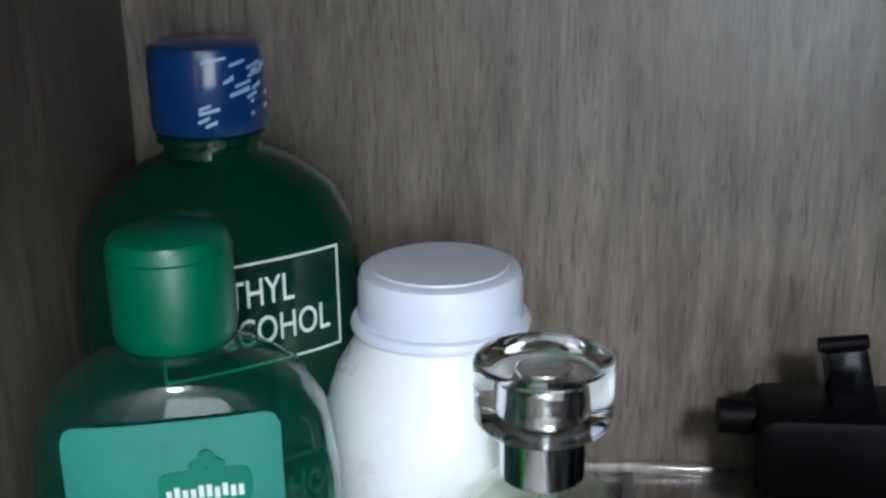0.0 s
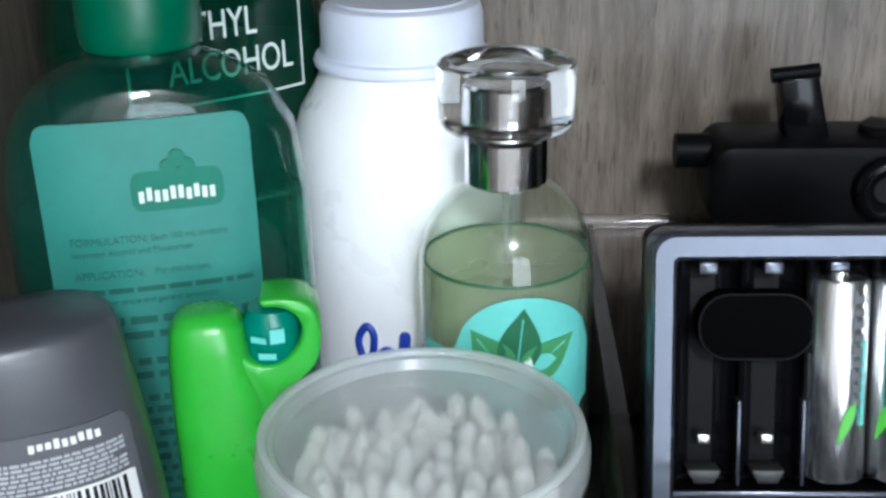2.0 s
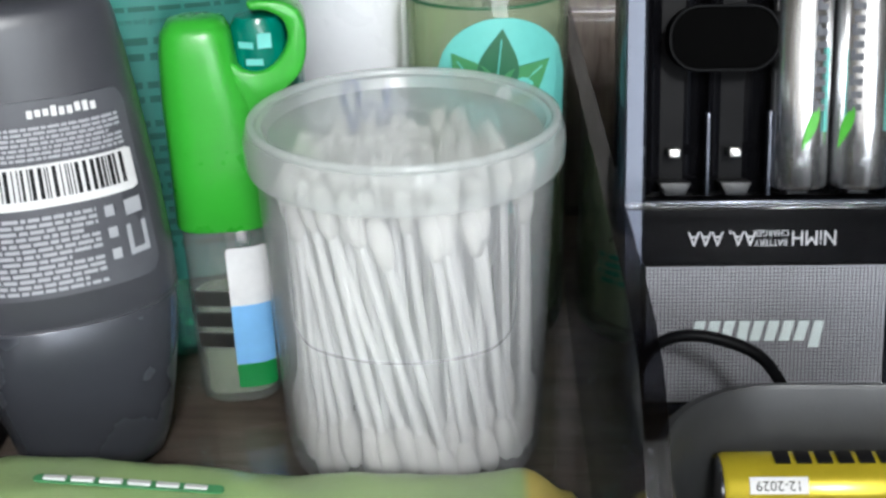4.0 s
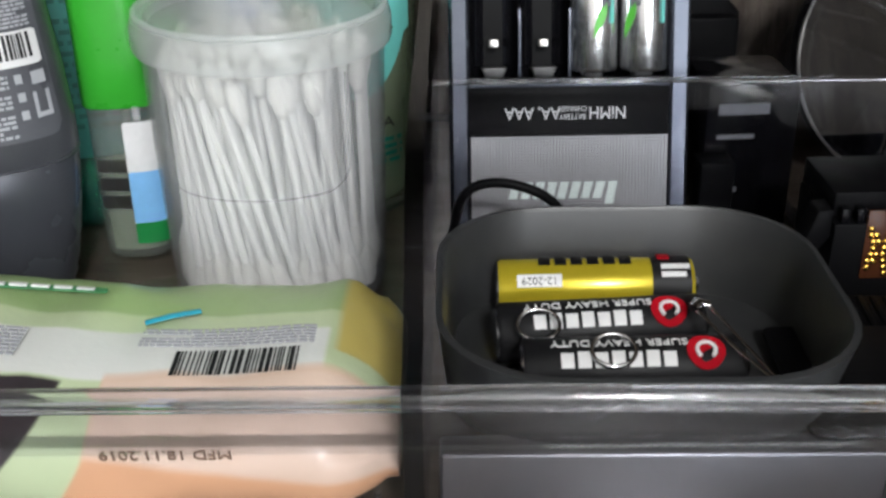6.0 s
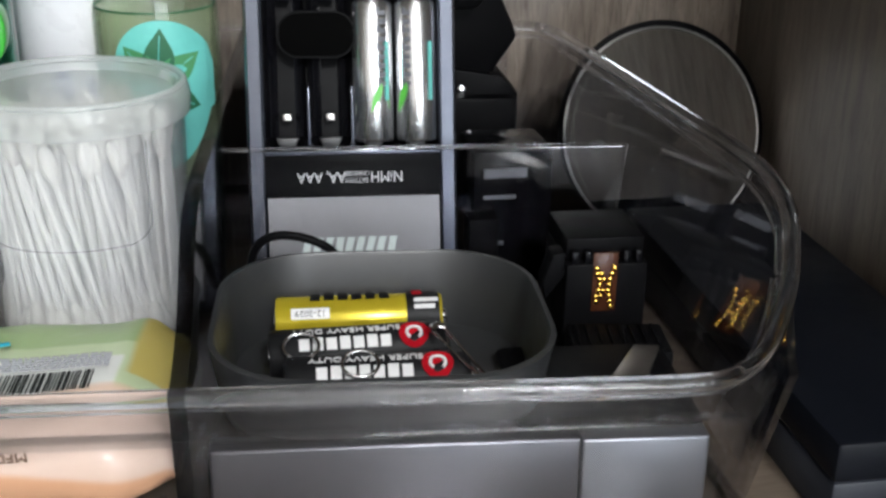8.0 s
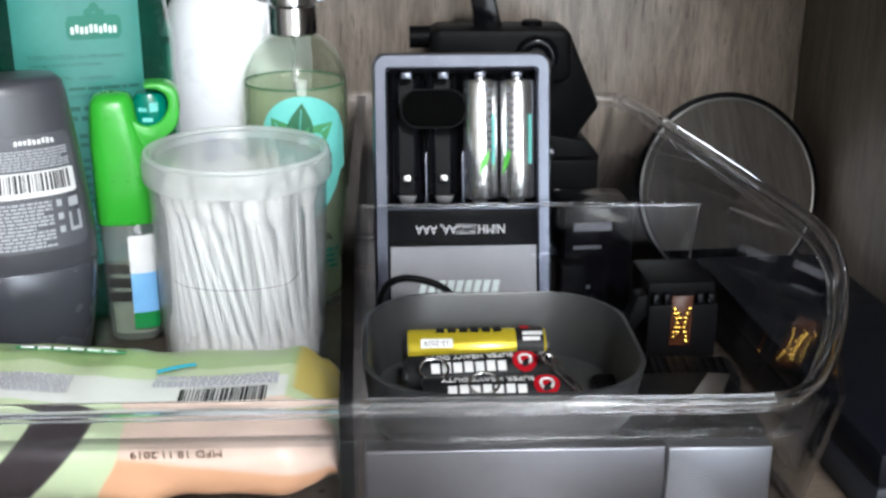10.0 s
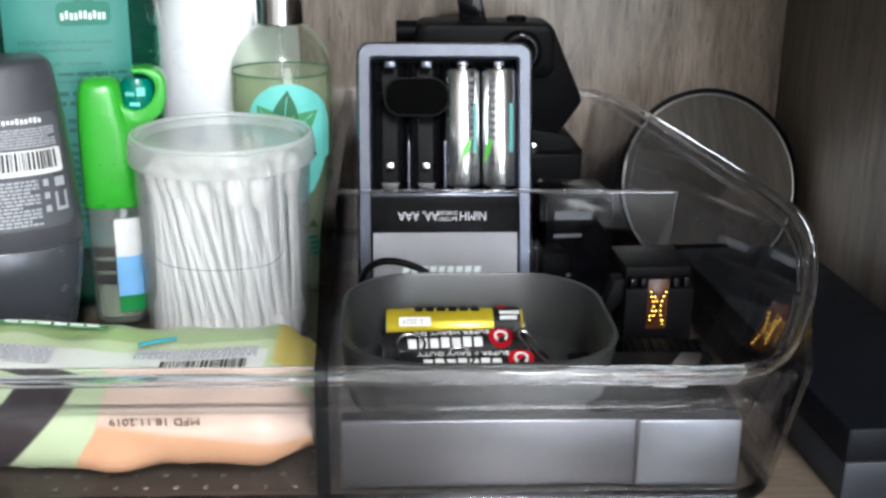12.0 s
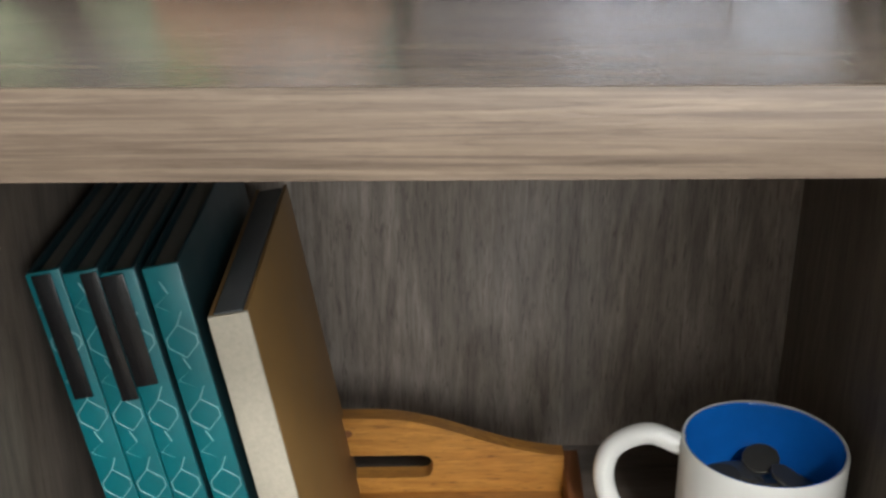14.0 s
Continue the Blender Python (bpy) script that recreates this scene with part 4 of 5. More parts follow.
# ---- wipes packet ----
def wipes_packet():
    x0, x1, yc, zc, hy, hz = -0.1360, 0.0105, 0.1180, 0.0202, 0.0375, 0.0152
    rings = []
    for i in range(61):
        t = i / 60
        x = x0 + (x1 - x0) * t
        e = min(t / 0.17, (1 - t) / 0.12)
        k = 1 if e >= 1 else 1 - (1 - e) ** 1.7
        ring = []
        for j in range(56):
            a = 2 * math.pi * j / 56
            c, s = math.cos(a), math.sin(a)
            y = hy * (0.80 + 0.20 * k) * math.copysign(abs(c) ** 0.62, c)
            z = hz * ((0.42 + 0.58 * k) if t > 0.5 else (0.06 + 0.94 * k)) * math.copysign(abs(s) ** 0.62, s)
            z += -0.003 * (1 - k)
            w = noise.noise(Vector((x * 60, y * 55, z * 60 + 3))) * 0.0016 + noise.noise(Vector((x * 170, y * 130, z * 130))) * 0.0007 * (0.4 + 1.6 * (1 - k))
            fold = abs(noise.noise(Vector((x * 95 + 7, y * 42, z * 48)))) * 0.0062 * (1 - k) ** 0.6 + abs(noise.noise(Vector((x * 38, y * 30 + 5, z * 45)))) * 0.0022
            ring.append((x, yc + y + w + fold * (1 if c > 0 else -1) * 0.3 - fold * 0.2, zc + z + w - fold * 0.8 * (1 if s > 0 else -0.5) + 0.002 * math.sin(t * 7) * (s > 0)))
        rings.append(ring)
    b = thing("wipes_packet", pose(0, 0, 0), "soft foil packet of wet wipes, pale green and peach", "wipes packet")
    m, nt, bs, _ = nodes_of("printed_wipes_film")
    tc = nt.nodes.new("ShaderNodeTexCoord")
    sx = nt.nodes.new("ShaderNodeSeparateXYZ")
    nt.links.new(tc.outputs["Object"], sx.inputs[0])

    def step(expr, at, soft=0.0006):
        r = nt.nodes.new("ShaderNodeMapRange")
        r.inputs[1].default_value, r.inputs[2].default_value = at - soft, at + soft
        nt.links.new(expr, r.inputs[0])
        return r.outputs[0]

    def combine(op, a, c):
        n = nt.nodes.new("ShaderNodeMath")
        n.operation = op
        for sock, v in zip(n.inputs, (a, c)):
            if isinstance(v, (int, float)):
                sock.default_value = v
            else:
                nt.links.new(v, sock)
        return n.outputs[0]

    X, Y, Z = sx.outputs
    front = combine("SUBTRACT", 1.0, step(Y, 0.0935, 0.001))
    top = combine("MULTIPLY", step(Z, 0.0310, 0.0015), 1.0)
    wob = combine("ADD", X, combine("MULTIPLY", combine("SINE", combine("MULTIPLY", Z, 160), 0), 0.004))
    peach = combine("MULTIPLY", step(wob, -0.0580), combine("SUBTRACT", 1.0, step(Y, 0.102, 0.002)))
    cream = combine("MULTIPLY", peach, step(combine("SUBTRACT", Z, combine("MULTIPLY", X, -0.12)), 0.0195, 0.001))
    slant = combine("ADD", X, combine("MULTIPLY", Z, -0.9))
    dark = combine("MULTIPLY", combine("MULTIPLY", step(slant, -0.1120), combine("SUBTRACT", 1.0, step(slant, -0.0930))), combine("SUBTRACT", 1.0, step(Y, 0.1000)))
    green = step(Y, 0.1280, 0.0008)
    white = combine("MULTIPLY", combine("MULTIPLY", step(Y, 0.1010), combine("SUBTRACT", 1.0, step(Y, 0.1200))), combine("SUBTRACT", 1.0, step(X, -0.0060)))
    endp = step(X, -0.0040, 0.001)
    c = mix_node(nt, "MIX", green, (0.52, 0.62, 0.38), (0.32, 0.45, 0.19))
    c = mix_node(nt, "MIX", white, c, (0.72, 0.74, 0.70))
    c = mix_node(nt, "MIX", peach, c, (0.66, 0.37, 0.21))
    c = mix_node(nt, "MIX", cream, c, (0.70, 0.54, 0.43))
    c = mix_node(nt, "MIX", combine("MULTIPLY", endp, step(Y, 0.11)), c, (0.55, 0.45, 0.12))
    c = mix_node(nt, "MIX", dark, c, (0.035, 0.028, 0.032))
    nt.links.new(c, bs.inputs["Base Color"])
    bs.inputs["Roughness"].default_value = 0.28
    n = noise_node(nt, 90, 4)
    bump_node(nt, bs, n.outputs[0], 0.35, 0.0012)
    part("film", loft(rings, smooth=70), m, b)

    def on_top(me, x, y, turn=0):
        me.transform(pose(x, y, 0, 0, 0, turn) @ pose(0, 0, 0, -90, 0, 0))
        for v in me.vertices:
            t = (v.co.x - x0) / (x1 - x0)
            e = min(t, 1 - t) / 0.17
            k = 1 if e >= 1 else 1 - (1 - max(0, e)) ** 2.2
            s = max(0, 1 - min(1, abs(v.co.y - yc) / (hy * (0.8 + 0.2 * k))) ** 3.2) ** (1 / 3.2)
            v.co.z += zc + hz * (0.06 + 0.94 * k) * s + 0.002 * math.sin(t * 7) + 0.0010
        return me

    part("barcode", on_top(barcode(-0.014, 0.014, -0.0045, 0.0045, 8), -0.0260, 0.1050, 180), M_INK, b, "black barcode")
    part("small_print", on_top(text_bars(-0.020, 0.020, -0.004, 0.004, 6, 31, 0.5), -0.0290, 0.1150, 180), M_LABELPRINT, b)
    part("small_print", on_top(text_bars(-0.020, 0.020, -0.006, 0.006, 8, 32, 0.5), -0.095, 0.1105, 180), M_LABELPRINT, b)
    part("print_strip", on_top(prism(rounded(-0.0185, 0.0185, -0.0014, 0.0014, 0.0013), -0.0003, 0, "xzy"), -0.0810, 0.1370, 0), M_LEAFL, b, "green printed strip")
    part("small_print", on_top(bars([(-0.0165 + 0.0055 * i, -0.0122 + 0.0055 * i, -0.0006, 0.0006) for i in range(6)], 0.0006), -0.0810, 0.1370, 0), M_PAPER, b)
    part("pull_tab", tube(smooth_path([(-0.049, 0.1195, 0.0362), (-0.043, 0.1220, 0.0366), (-0.037, 0.1245, 0.0364)]), 0.0010, 8, flat=0.5), plain("teal_tab", (0.03, 0.35, 0.45), 0.3), b, "teal pull tab")
    me = lettering("MFD 18.11.2019", 0.0041)
    me.transform(pose(-0.0365, 0.0796, 0.0283, 0, 180, 0) @ pose(0, 0, 0, -14))
    part("date_print", me, M_STAMP, b, "grey date stamp, upside down")


wipes_packet()


# ---- charger with two cells ----
CH = pose(0.0583, 0.2076, 0.0052, -14.5, 0, 1.0)


def battery_charger():
    b = thing("battery_charger", CH, "black four-bay battery charger with a grey bezel, upside down", "battery charger")
    W, Hh, D = 0.0365, 0.1185, 0.024
    part("body", prism(rounded(-W + 0.001, W - 0.001, 0.001, Hh - 0.001, 0.004), 0.0105, D, "xzy", 0.001), M_BLACK, b)
    out_, inn = rounded(-W, W, 0.0, Hh, 0.0055, 6), rounded(-W + 0.0062, W - 0.0062, 0.0035, Hh - 0.0068, 0.0012, 6)
    rings = [[(x, y, z) for x, z in o] for o, y in ((out_, 0.0115), (out_, 0.0020), (rounded(-W + 0.0012, W - 0.0012, 0.0012, Hh - 0.0012, 0.0048, 6), 0.0), (rounded(-W + 0.0052, W - 0.0052, 0.003, Hh - 0.0058, 0.0016, 6), 0.0), (inn, 0.0012), (inn, 0.0115))]
    part("bezel", loft(rings, False, False), M_BEZEL, b, "glossy blue-grey bezel")
    part("lower_panel", box(-W + 0.0058, W - 0.0058, 0.0010, 0.011, 0.0035, 0.0560, 0.0006), M_BLACK, b, "black front panel")
    part("panel_edge", box(-W + 0.006, W - 0.006, 0.0004, 0.0020, 0.0545, 0.0562, 0.0004), M_BEZEL, b)
    # silver woven grille
    gr = part("grille", box(-0.0303, 0.0303, 0.0002, 0.0012, 0.0040, 0.0402, 0.0003), M_BLACK, b, "silver woven grille plate")
    verts, faces = [], []
    for axis in (0, 1):
        n = 62 if axis == 0 else 38
        for i in range(n):
            u = (i + 0.5) / n
            if axis == 0:
                x = -0.030 + 0.060 * u
                q = [(x - 0.00026, 0.0044), (x + 0.00026, 0.0044), (x + 0.00026, 0.0398), (x - 0.00026, 0.0398)]
            else:
                z = 0.0044 + 0.0354 * u
                q = [(-0.030, z - 0.00024), (0.030, z - 0.00024), (0.030, z + 0.00024), (-0.030, z + 0.00024)]
            k = len(verts)
            d = 0.0003 if axis == 0 else 0.0001
            verts += [(x, 0.0002 - d, z) for x, z in q] + [(x, 0.0003, z) for x, z in q]
            faces += [(k, k + 1, k + 2, k + 3), (k, k + 4, k + 5, k + 1), (k + 1, k + 5, k + 6, k + 2), (k + 2, k + 6, k + 7, k + 3), (k + 3, k + 7, k + 4, k)]
    tagged(part("grille_wires", to_mesh("wires", verts, faces), M_WIRE, gr), kind="stuff")
    for i in range(9):
        x, tall = 0.0122 - 0.0037 * i, 0.0070 if i in (0, 5) else 0.0052
        part("brand_bar", prism([(x, 0.0257), (x + 0.0026, 0.0257), (x + 0.0013, 0.0257 - tall), (x - 0.0013, 0.0257 - tall)], -0.0005, 0.0, "xzy"), M_PRINTW, gr, "pale slanted brand strip")
    for words, x, size in (("AA, AAA", -0.0112, 0.0052), ("NiMH", 0.0116, 0.0054), ("BATTERY", 0.0010, 0.0023), ("CHARGER", 0.0010, 0.0023)):
        me = lettering(words, size, squeeze=0.85)
        dz = 0.0012 if words == "CHARGER" else (-0.0012 if words == "BATTERY" else 0)
        me.transform(pose(x, 0.0006, 0.0468 + dz, 0, 180, 0))
        part("print", me, M_PAPER, b, "pale lettering, upside down")
    # bays
    for k, cx in enumerate((-0.0226, -0.0075, 0.0076, 0.0227)):
        verts = [[(cx + 0.0072 * math.sin(a), 0.0112 - 0.0072 * (1 - math.cos(a)) , z) for a in [radians(-80 + 160 * i / 10) for i in range(11)]] for z in (0.0572, 0.1105)]
        me = to_mesh("bay", verts[0] + verts[1], [(i, i + 1, 12 + i, 11 + i) for i in range(10)])
        bay = part("bay_cradle", me, M_BLACKGLOSS, b)
        part("contact_block", prism([(cx - 0.0040, 0.0605), (cx + 0.0040, 0.0605), (cx + 0.0024, 0.0572), (cx - 0.0024, 0.0572)], 0.0030, 0.0100, "xzy", 0.0004), M_GREY, b, "dark grey contact block")
        part("contact", box(cx - 0.0015, cx + 0.0015, 0.0050, 0.0085, 0.0664, 0.0688, 0.0004), M_STEEL, b, "small metal contact")
        part("contact", box(cx - 0.0022, cx + 0.0022, 0.0030, 0.0085, 0.1080, 0.1108, 0.0004), M_BEZEL, b, "small metal contact")
        for z in (0.0737, 0.0840):
            if k < 2:
                part("bay_mark", tube([(cx + 0.0013 * math.cos(2 * math.pi * i / 12), 0.0108, z + 0.0013 * math.sin(2 * math.pi * i / 12)) for i in range(12)], 0.0002, 5, True), M_GREY, b)
    # no hole is cut here: a black plate paints the notch's inner shade
    part("notch_shade_plate", prism(rounded(-0.0249, 0.0015, 0.0883, 0.1036, 0.0070), 0.0015, 0.0100, "xzy", 0.0006), M_NOTCHSHADE, b, "black plate, its colour standing for the shade in the finger notch")
    part("notch_lip", tube([(x, 0.0014, z) for x, z in rounded(-0.0249, 0.0015, 0.0883, 0.1036, 0.0070)], 0.0004, 6, True), M_BLACK, b)
    # ribs wear the lighter bezel grey in place of highlights along their edges
    for x in (-0.015, 0.0001):
        part("bay_rib", box(x - 0.0004, x + 0.0004, 0.0016, 0.0105, 0.0572, 0.0780, 0.0002), M_BEZEL, b)


def cell(name, m, length, r, sleeve, band, label, group, marks):
    b = part(name, lathe([(r * 0.92, 0.0), (r, 0.0008), (r, length - 0.0022), (r * 0.93, length - 0.0012), (r * 0.55, length - 0.0011)], n=32), sleeve)
    b.matrix_basis = m
    tagged(b, label, "battery", group)
    part("terminal", lathe([(r * 0.36, 0.0), (r * 0.36, 0.0013), (r * 0.30, 0.0018), (0.0, 0.0018)], n=16, close_top=False), M_CHROME, b, "metal terminal", pose(0, 0, length - 0.0012))
    part("end_cap", lathe([(r * 0.80, -0.0004), (r * 0.85, 0.0004)], n=24), M_CHROME, b, "metal terminal")
    if band:
        z0, z1, mat = band
        part("sleeve_band", lathe([(r, z0), (r + 0.00015, z0), (r + 0.00015, z1), (r, z1)], n=32, close_bottom=False, close_top=False), mat, b)
    for me, mat in marks:
        part("print", me, mat, b)
    return b


battery_charger()
for cx in (0.0076, 0.0227):
    marks = []
    turn = pose(0, 0, 0, 0, 0, 22 if cx < 0.01 else -30)
    me = bars([(-0.0014 + 0.0004 * (i % 2), 0.0016, 0.019 + 0.0030 * i, 0.0206 + 0.0030 * i) for i in range(9)] + [(-0.0014, -0.0004, 0.019 + 0.0030 * i, 0.0216 + 0.0030 * i) for i in range(0, 9, 2)])
    marks.append((wrap(me, 0.00735), M_GREYINK))
    marks[0][0].transform(turn)
    me = wrap(prism(leaf_shape(0.000, 0.020, 250, 0.011, 0.0014), -0.0002, 0, "xzy"), 0.00735)
    me.transform(turn)
    marks.append((me, M_GREEN))
    me = wrap(bars([(0.003, 0.0042, 0.014, 0.034)]), 0.00735)
    me.transform(pose(0, 0, 0, 0, 0, 10))
    marks.append((me, M_AQUA))
    cell("battery", CH @ pose(cx, 0.0042, 0.0592), 0.0492, 0.0072, M_SILVER, None, "silver rechargeable battery with green print, in the charger", "batteries in the charger", marks)

cab = smooth_path([(0.022, 0.192, 0.022), (0.025, 0.186, 0.037), (0.031, 0.1840, 0.0425), (0.040, 0.183, 0.0425), (0.050, 0.182, 0.038), (0.058, 0.183, 0.026)])
tagged(part("charger_cable", tube(cab, 0.0014, 10), M_BLACK), "thin black cable looped in front of the charger", "cable")

# ---- box, bowl and loose cells in the front compartment ----
tagged(part("flat_box", box(0.0195, 0.1112, 0.0792, 0.0865, 0.0046, 0.0280, 0.0009, 3), M_BOX), "slim satin grey box standing in the tray", "box")
tagged(part("pearl_box", box(0.1113, 0.1440, 0.0788, 0.1285, 0.0046, 0.0276, 0.0009, 3), M_PALEBOX), "small pearl-grey box standing beside the slim grey box", "box")


def bowl():
    x0, x1, y0, y1, z1 = 0.0185, 0.1075, 0.0730, 0.1545, 0.0490

    def ring(inset, z, r, front=0.0):
        return [(x, y, z) for x, y in rounded(x0 + inset, x1 - inset, y0 + inset + front, y1 - inset, r, 8)]

    rings = [ring(0.0190, 0.0047, 0.012, 0.007), ring(0.0170, 0.0215, 0.014, 0.007), ring(0.0060, 0.0228, 0.018, 0.010), ring(0.0028, 0.0245, 0.022, 0.010), ring(0.0022, 0.0290, 0.024, 0.0072), ring(0.0006, z1 - 0.001, 0.0265), ring(0.0003, z1, 0.0265), ring(0.0016, z1 + 0.0003, 0.026), ring(0.0022, z1 - 0.0006, 0.0255), ring(0.0036, 0.0300, 0.023, 0.0072), ring(0.0044, 0.0258, 0.021, 0.0100), ring(0.0080, 0.0246, 0.018, 0.010)]
    ob = part("bowl", loft(rings), M_GREY)
    tagged(ob, "dark grey rounded plastic bowl holding loose batteries", "bowl")


bowl()


def lying(x, y, z, turn, roll=0):
    """A cell lying along x, its terminal to the right."""
    return pose(x, y, z, 0, 0, turn) @ pose(0, 0, 0, 0, 90, 0) @ pose(0, 0, 0, 0, 0, roll)


def along(me, r, flip=False):
    """Print on the upper front of a lying cell: wraps round the sleeve, lines running along it, head down."""
    me.transform(Matrix.Rotation(radians(90 if not flip else -90), 4, "Y"))
    wrap(me, r)
    return me


R_AA = 0.0071
mk = []
me = along(lettering("12-2029", 0.0027), R_AA + 0.0003)
me.transform(pose(0, 0, 0.0100))
mk.append((me, M_INK))
pt = wrap(bars([(-0.0016, 0.0016, 0.0045, 0.0155)]), R_AA + 0.0001, cuts=3)
mk.insert(0, (pt, M_PAPER))
for ang, z0, z1, w, mat in ((48, 0.010, 0.034, 0.0018, M_INK), (60, 0.0395, 0.0425, 0.0017, M_RED), (25, 0.040, 0.047, 0.0007, M_PAPER), (8, 0.040, 0.046, 0.0007, M_PAPER)):
    me = wrap(bars([(-w, w, z0 + (z1 - z0) * i / 6, z0 + (z1 - z0) * (i + 0.72) / 6) for i in range(6)] if mat is M_INK else [(-w, w, z0, z1)]), R_AA + 0.0003, cuts=2)
    me.transform(pose(0, 0, 0, 0, 0, -ang))
    mk.append((me, mat))
cell("battery", lying(0.0335, 0.1425, 0.0322, 1.0, -40), 0.0495, R_AA, M_YELLOW, (0.0378, 0.0474, M_INK), "gold and black alkaline battery lying in the bowl", "loose batteries", mk)


def heavy(x, y, z, turn):
    mk = []
    for ang, words, size in ((38, "SUPER HEAVY DUTY", 0.0030),):
        me = along(lettering(words, size, squeeze=1.1), R_AA + 0.0002)
        me.transform(pose(0, 0, 0.021, 0, 0, -ang))
        mk.append((me, M_PAPER))
    me = wrap(bars([(-0.0017 - 0.0003 * (i % 2), 0.0017, 0.008 + 0.0037 * i, 0.0108 + 0.0037 * i) for i in range(7)]), R_AA + 0.0002, cuts=2)
    me.transform(pose(0, 0, 0, 0, 0, -2))
    mk.append((me, M_PAPER))
    me = wrap(prism([(0.0042 * math.cos(q), 0.0395 + 0.0042 * math.sin(q)) for q in [2 * math.pi * i / 20 for i in range(20)]], -0.0003, 0, "xzy"), R_AA + 0.0002)
    me.transform(pose(0, 0, 0, 0, 0, -16))
    mk.append((me, M_RED))
    me = wrap(tube([(0.0020 * math.cos(q), 0, 0.0395 + 0.0020 * math.sin(q)) for q in [radians(40 + 28 * i) for i in range(11)]], 0.0005, 6), R_AA + 0.0006)
    me.transform(pose(0, 0, 0, 0, 0, -16))
    mk.append((me, M_PAPER))
    cell("battery", lying(x, y, z, turn, -45), 0.0495, R_AA, M_INK, None, "black and silver heavy-duty battery lying in the bowl", "loose batteries", mk)


heavy(0.0325, 0.1205, 0.0320, 4.5)
heavy(0.0375, 0.1045, 0.0320, 1.5)
ring = thing("safety_pin", pose(0.0800, 0.1150, 0.0385, 0, 0, -67) @ Matrix.Diagonal((1.15, 0.75, 0.75, 1)), "open steel safety pin lying on the batteries", "safety pin")
part("wire", tube(smooth_path([(0.0, 0.0006, 0.004), (0.010, 0.0008, 0.001), (0.022, 0.0006, -0.002), (0.0235, -0.0006, -0.002), (0.010, -0.0030, 0.001), (0.0, -0.0042, 0.004)]), 0.0006, 8), M_CHROME, ring)
part("clasp", tube([(-0.001, 0.001, 0.004), (-0.0022, -0.0015, 0.0045), (-0.001, -0.0045, 0.004)], 0.0014, 8), M_CHROME, ring)
for x, y, r in ((0.0415, 0.1120, 0.0048), (0.0570, 0.1010, 0.0048)):
    kr = tube([(r * math.cos(2 * math.pi * i / 28), r * 0.8 * math.sin(2 * math.pi * i / 28), 0.0012 * math.sin(2 * math.pi * i / 28)) for i in range(28)], 0.0005, 8, True)
    tagged(part("split_ring", kr, M_CHROME, m=pose(x, y, 0.0392, 12, 0, 0)), "small steel split ring lying on the batteries", "key ring", "rings in the bowl")


def cartridge():
    b = thing("ink_cartridge", pose(0.1235, 0.1640, 0.0218, 0, 0, 2), "black printer ink cartridge with gold contacts", "ink cartridge")
    part("body", box(0, 0.0265, 0, 0.0300, -0.0169, 0.0165, 0.0007), M_BLACK, b)
    part("head", box(0.0005, 0.026, 0.0040, 0.0300, 0.0165, 0.0240, 0.0008), M_BLACK, b)
    for x in (0.0018, 0.0060, 0.0185, 0.0225):
        part("comb_tooth", box(x, x + 0.0022, 0.0006, 0.0042, 0.0150, 0.0205, 0.0003), M_BLACKGLOSS, b)
    part("side_tab", prism([(-0.006, 0.004), (0.0, 0.012), (0.0, 0.020), (-0.004, 0.0195), (-0.007, 0.010)], 0.002, 0.010, "xzy", 0.0005), M_BLACK, b)
    part("flex_strip", box(0.0085, 0.0165, -0.0004, 0.0006, 0.0005, 0.0205, 0.0001), M_COPPER, b, "brown copper film strip")
    pad = lathe([(0.0, -0.0004), (0.0008, -0.0003), (0.0010, 0.0), (0.0008, 0.0003), (0.0, 0.0004)], n=10, close_bottom=False, close_top=False, smooth=80)
    for row, xs in enumerate(((0.0098, 0.0155), (0.0100, 0.0114, 0.0148), (0.0108, 0.0122, 0.0142), (0.0110, 0.0140), (0.0106, 0.0120, 0.0138), (0.0100, 0.0114, 0.0142), (0.0100, 0.0146), (0.0150,))):
        for dx in xs:
            part("contact_pad", pad, M_GOLD, b, "round gold contact pad", pose(dx, -0.0005, 0.0152 - 0.0019 * row, 90))
    c = thing("spare_cartridge", pose(0.1205, 0.1335, 0.0160, 0, 0, -3), "ribbed black cartridge lying flat beside the box", "ink cartridge")
    part("body", box(0, 0.030, 0, 0.020, -0.0111, 0.0075, 0.0012), M_BLACK, c)
    for i in range(8):
        part("rib", box(0.002 + 0.0034 * i, 0.0036 + 0.0034 * i, 0.0004, 0.018, 0.0072, 0.0084, 0.0004), M_BLACK, c)
    tagged(part("metal_clip", prism([(0, 0), (0.0110, 0.0), (0.0228, 0.0252), (0.0155, 0.0262)], 0, 0.0016, "xyz", 0.0004), M_STEEL, m=pose(0.1200, 0.0981, 0.0288)), "dull flat steel clip lying in the tray", "metal clip")


cartridge()
# black film is added: it paints in the dark reflection on the box top
tagged(part("darkening_film", prism(rounded(0.0960, 0.1440, 0.0835, 0.1280, 0.003), 0.02805, 0.0287, "xyz", 0.0001), M_BLACK), "thin black film added on the box top to darken it", "plastic film")
# black sheet is added, only to darken the tray floor round the cartridges
tagged(part("darkening_sheet", box(0.1060, 0.1485, 0.1295, 0.1985, 0.00455, 0.0049, 0.0001), M_BLACK), "thin black sheet added under the cartridges to darken the floor", "plastic sheet")


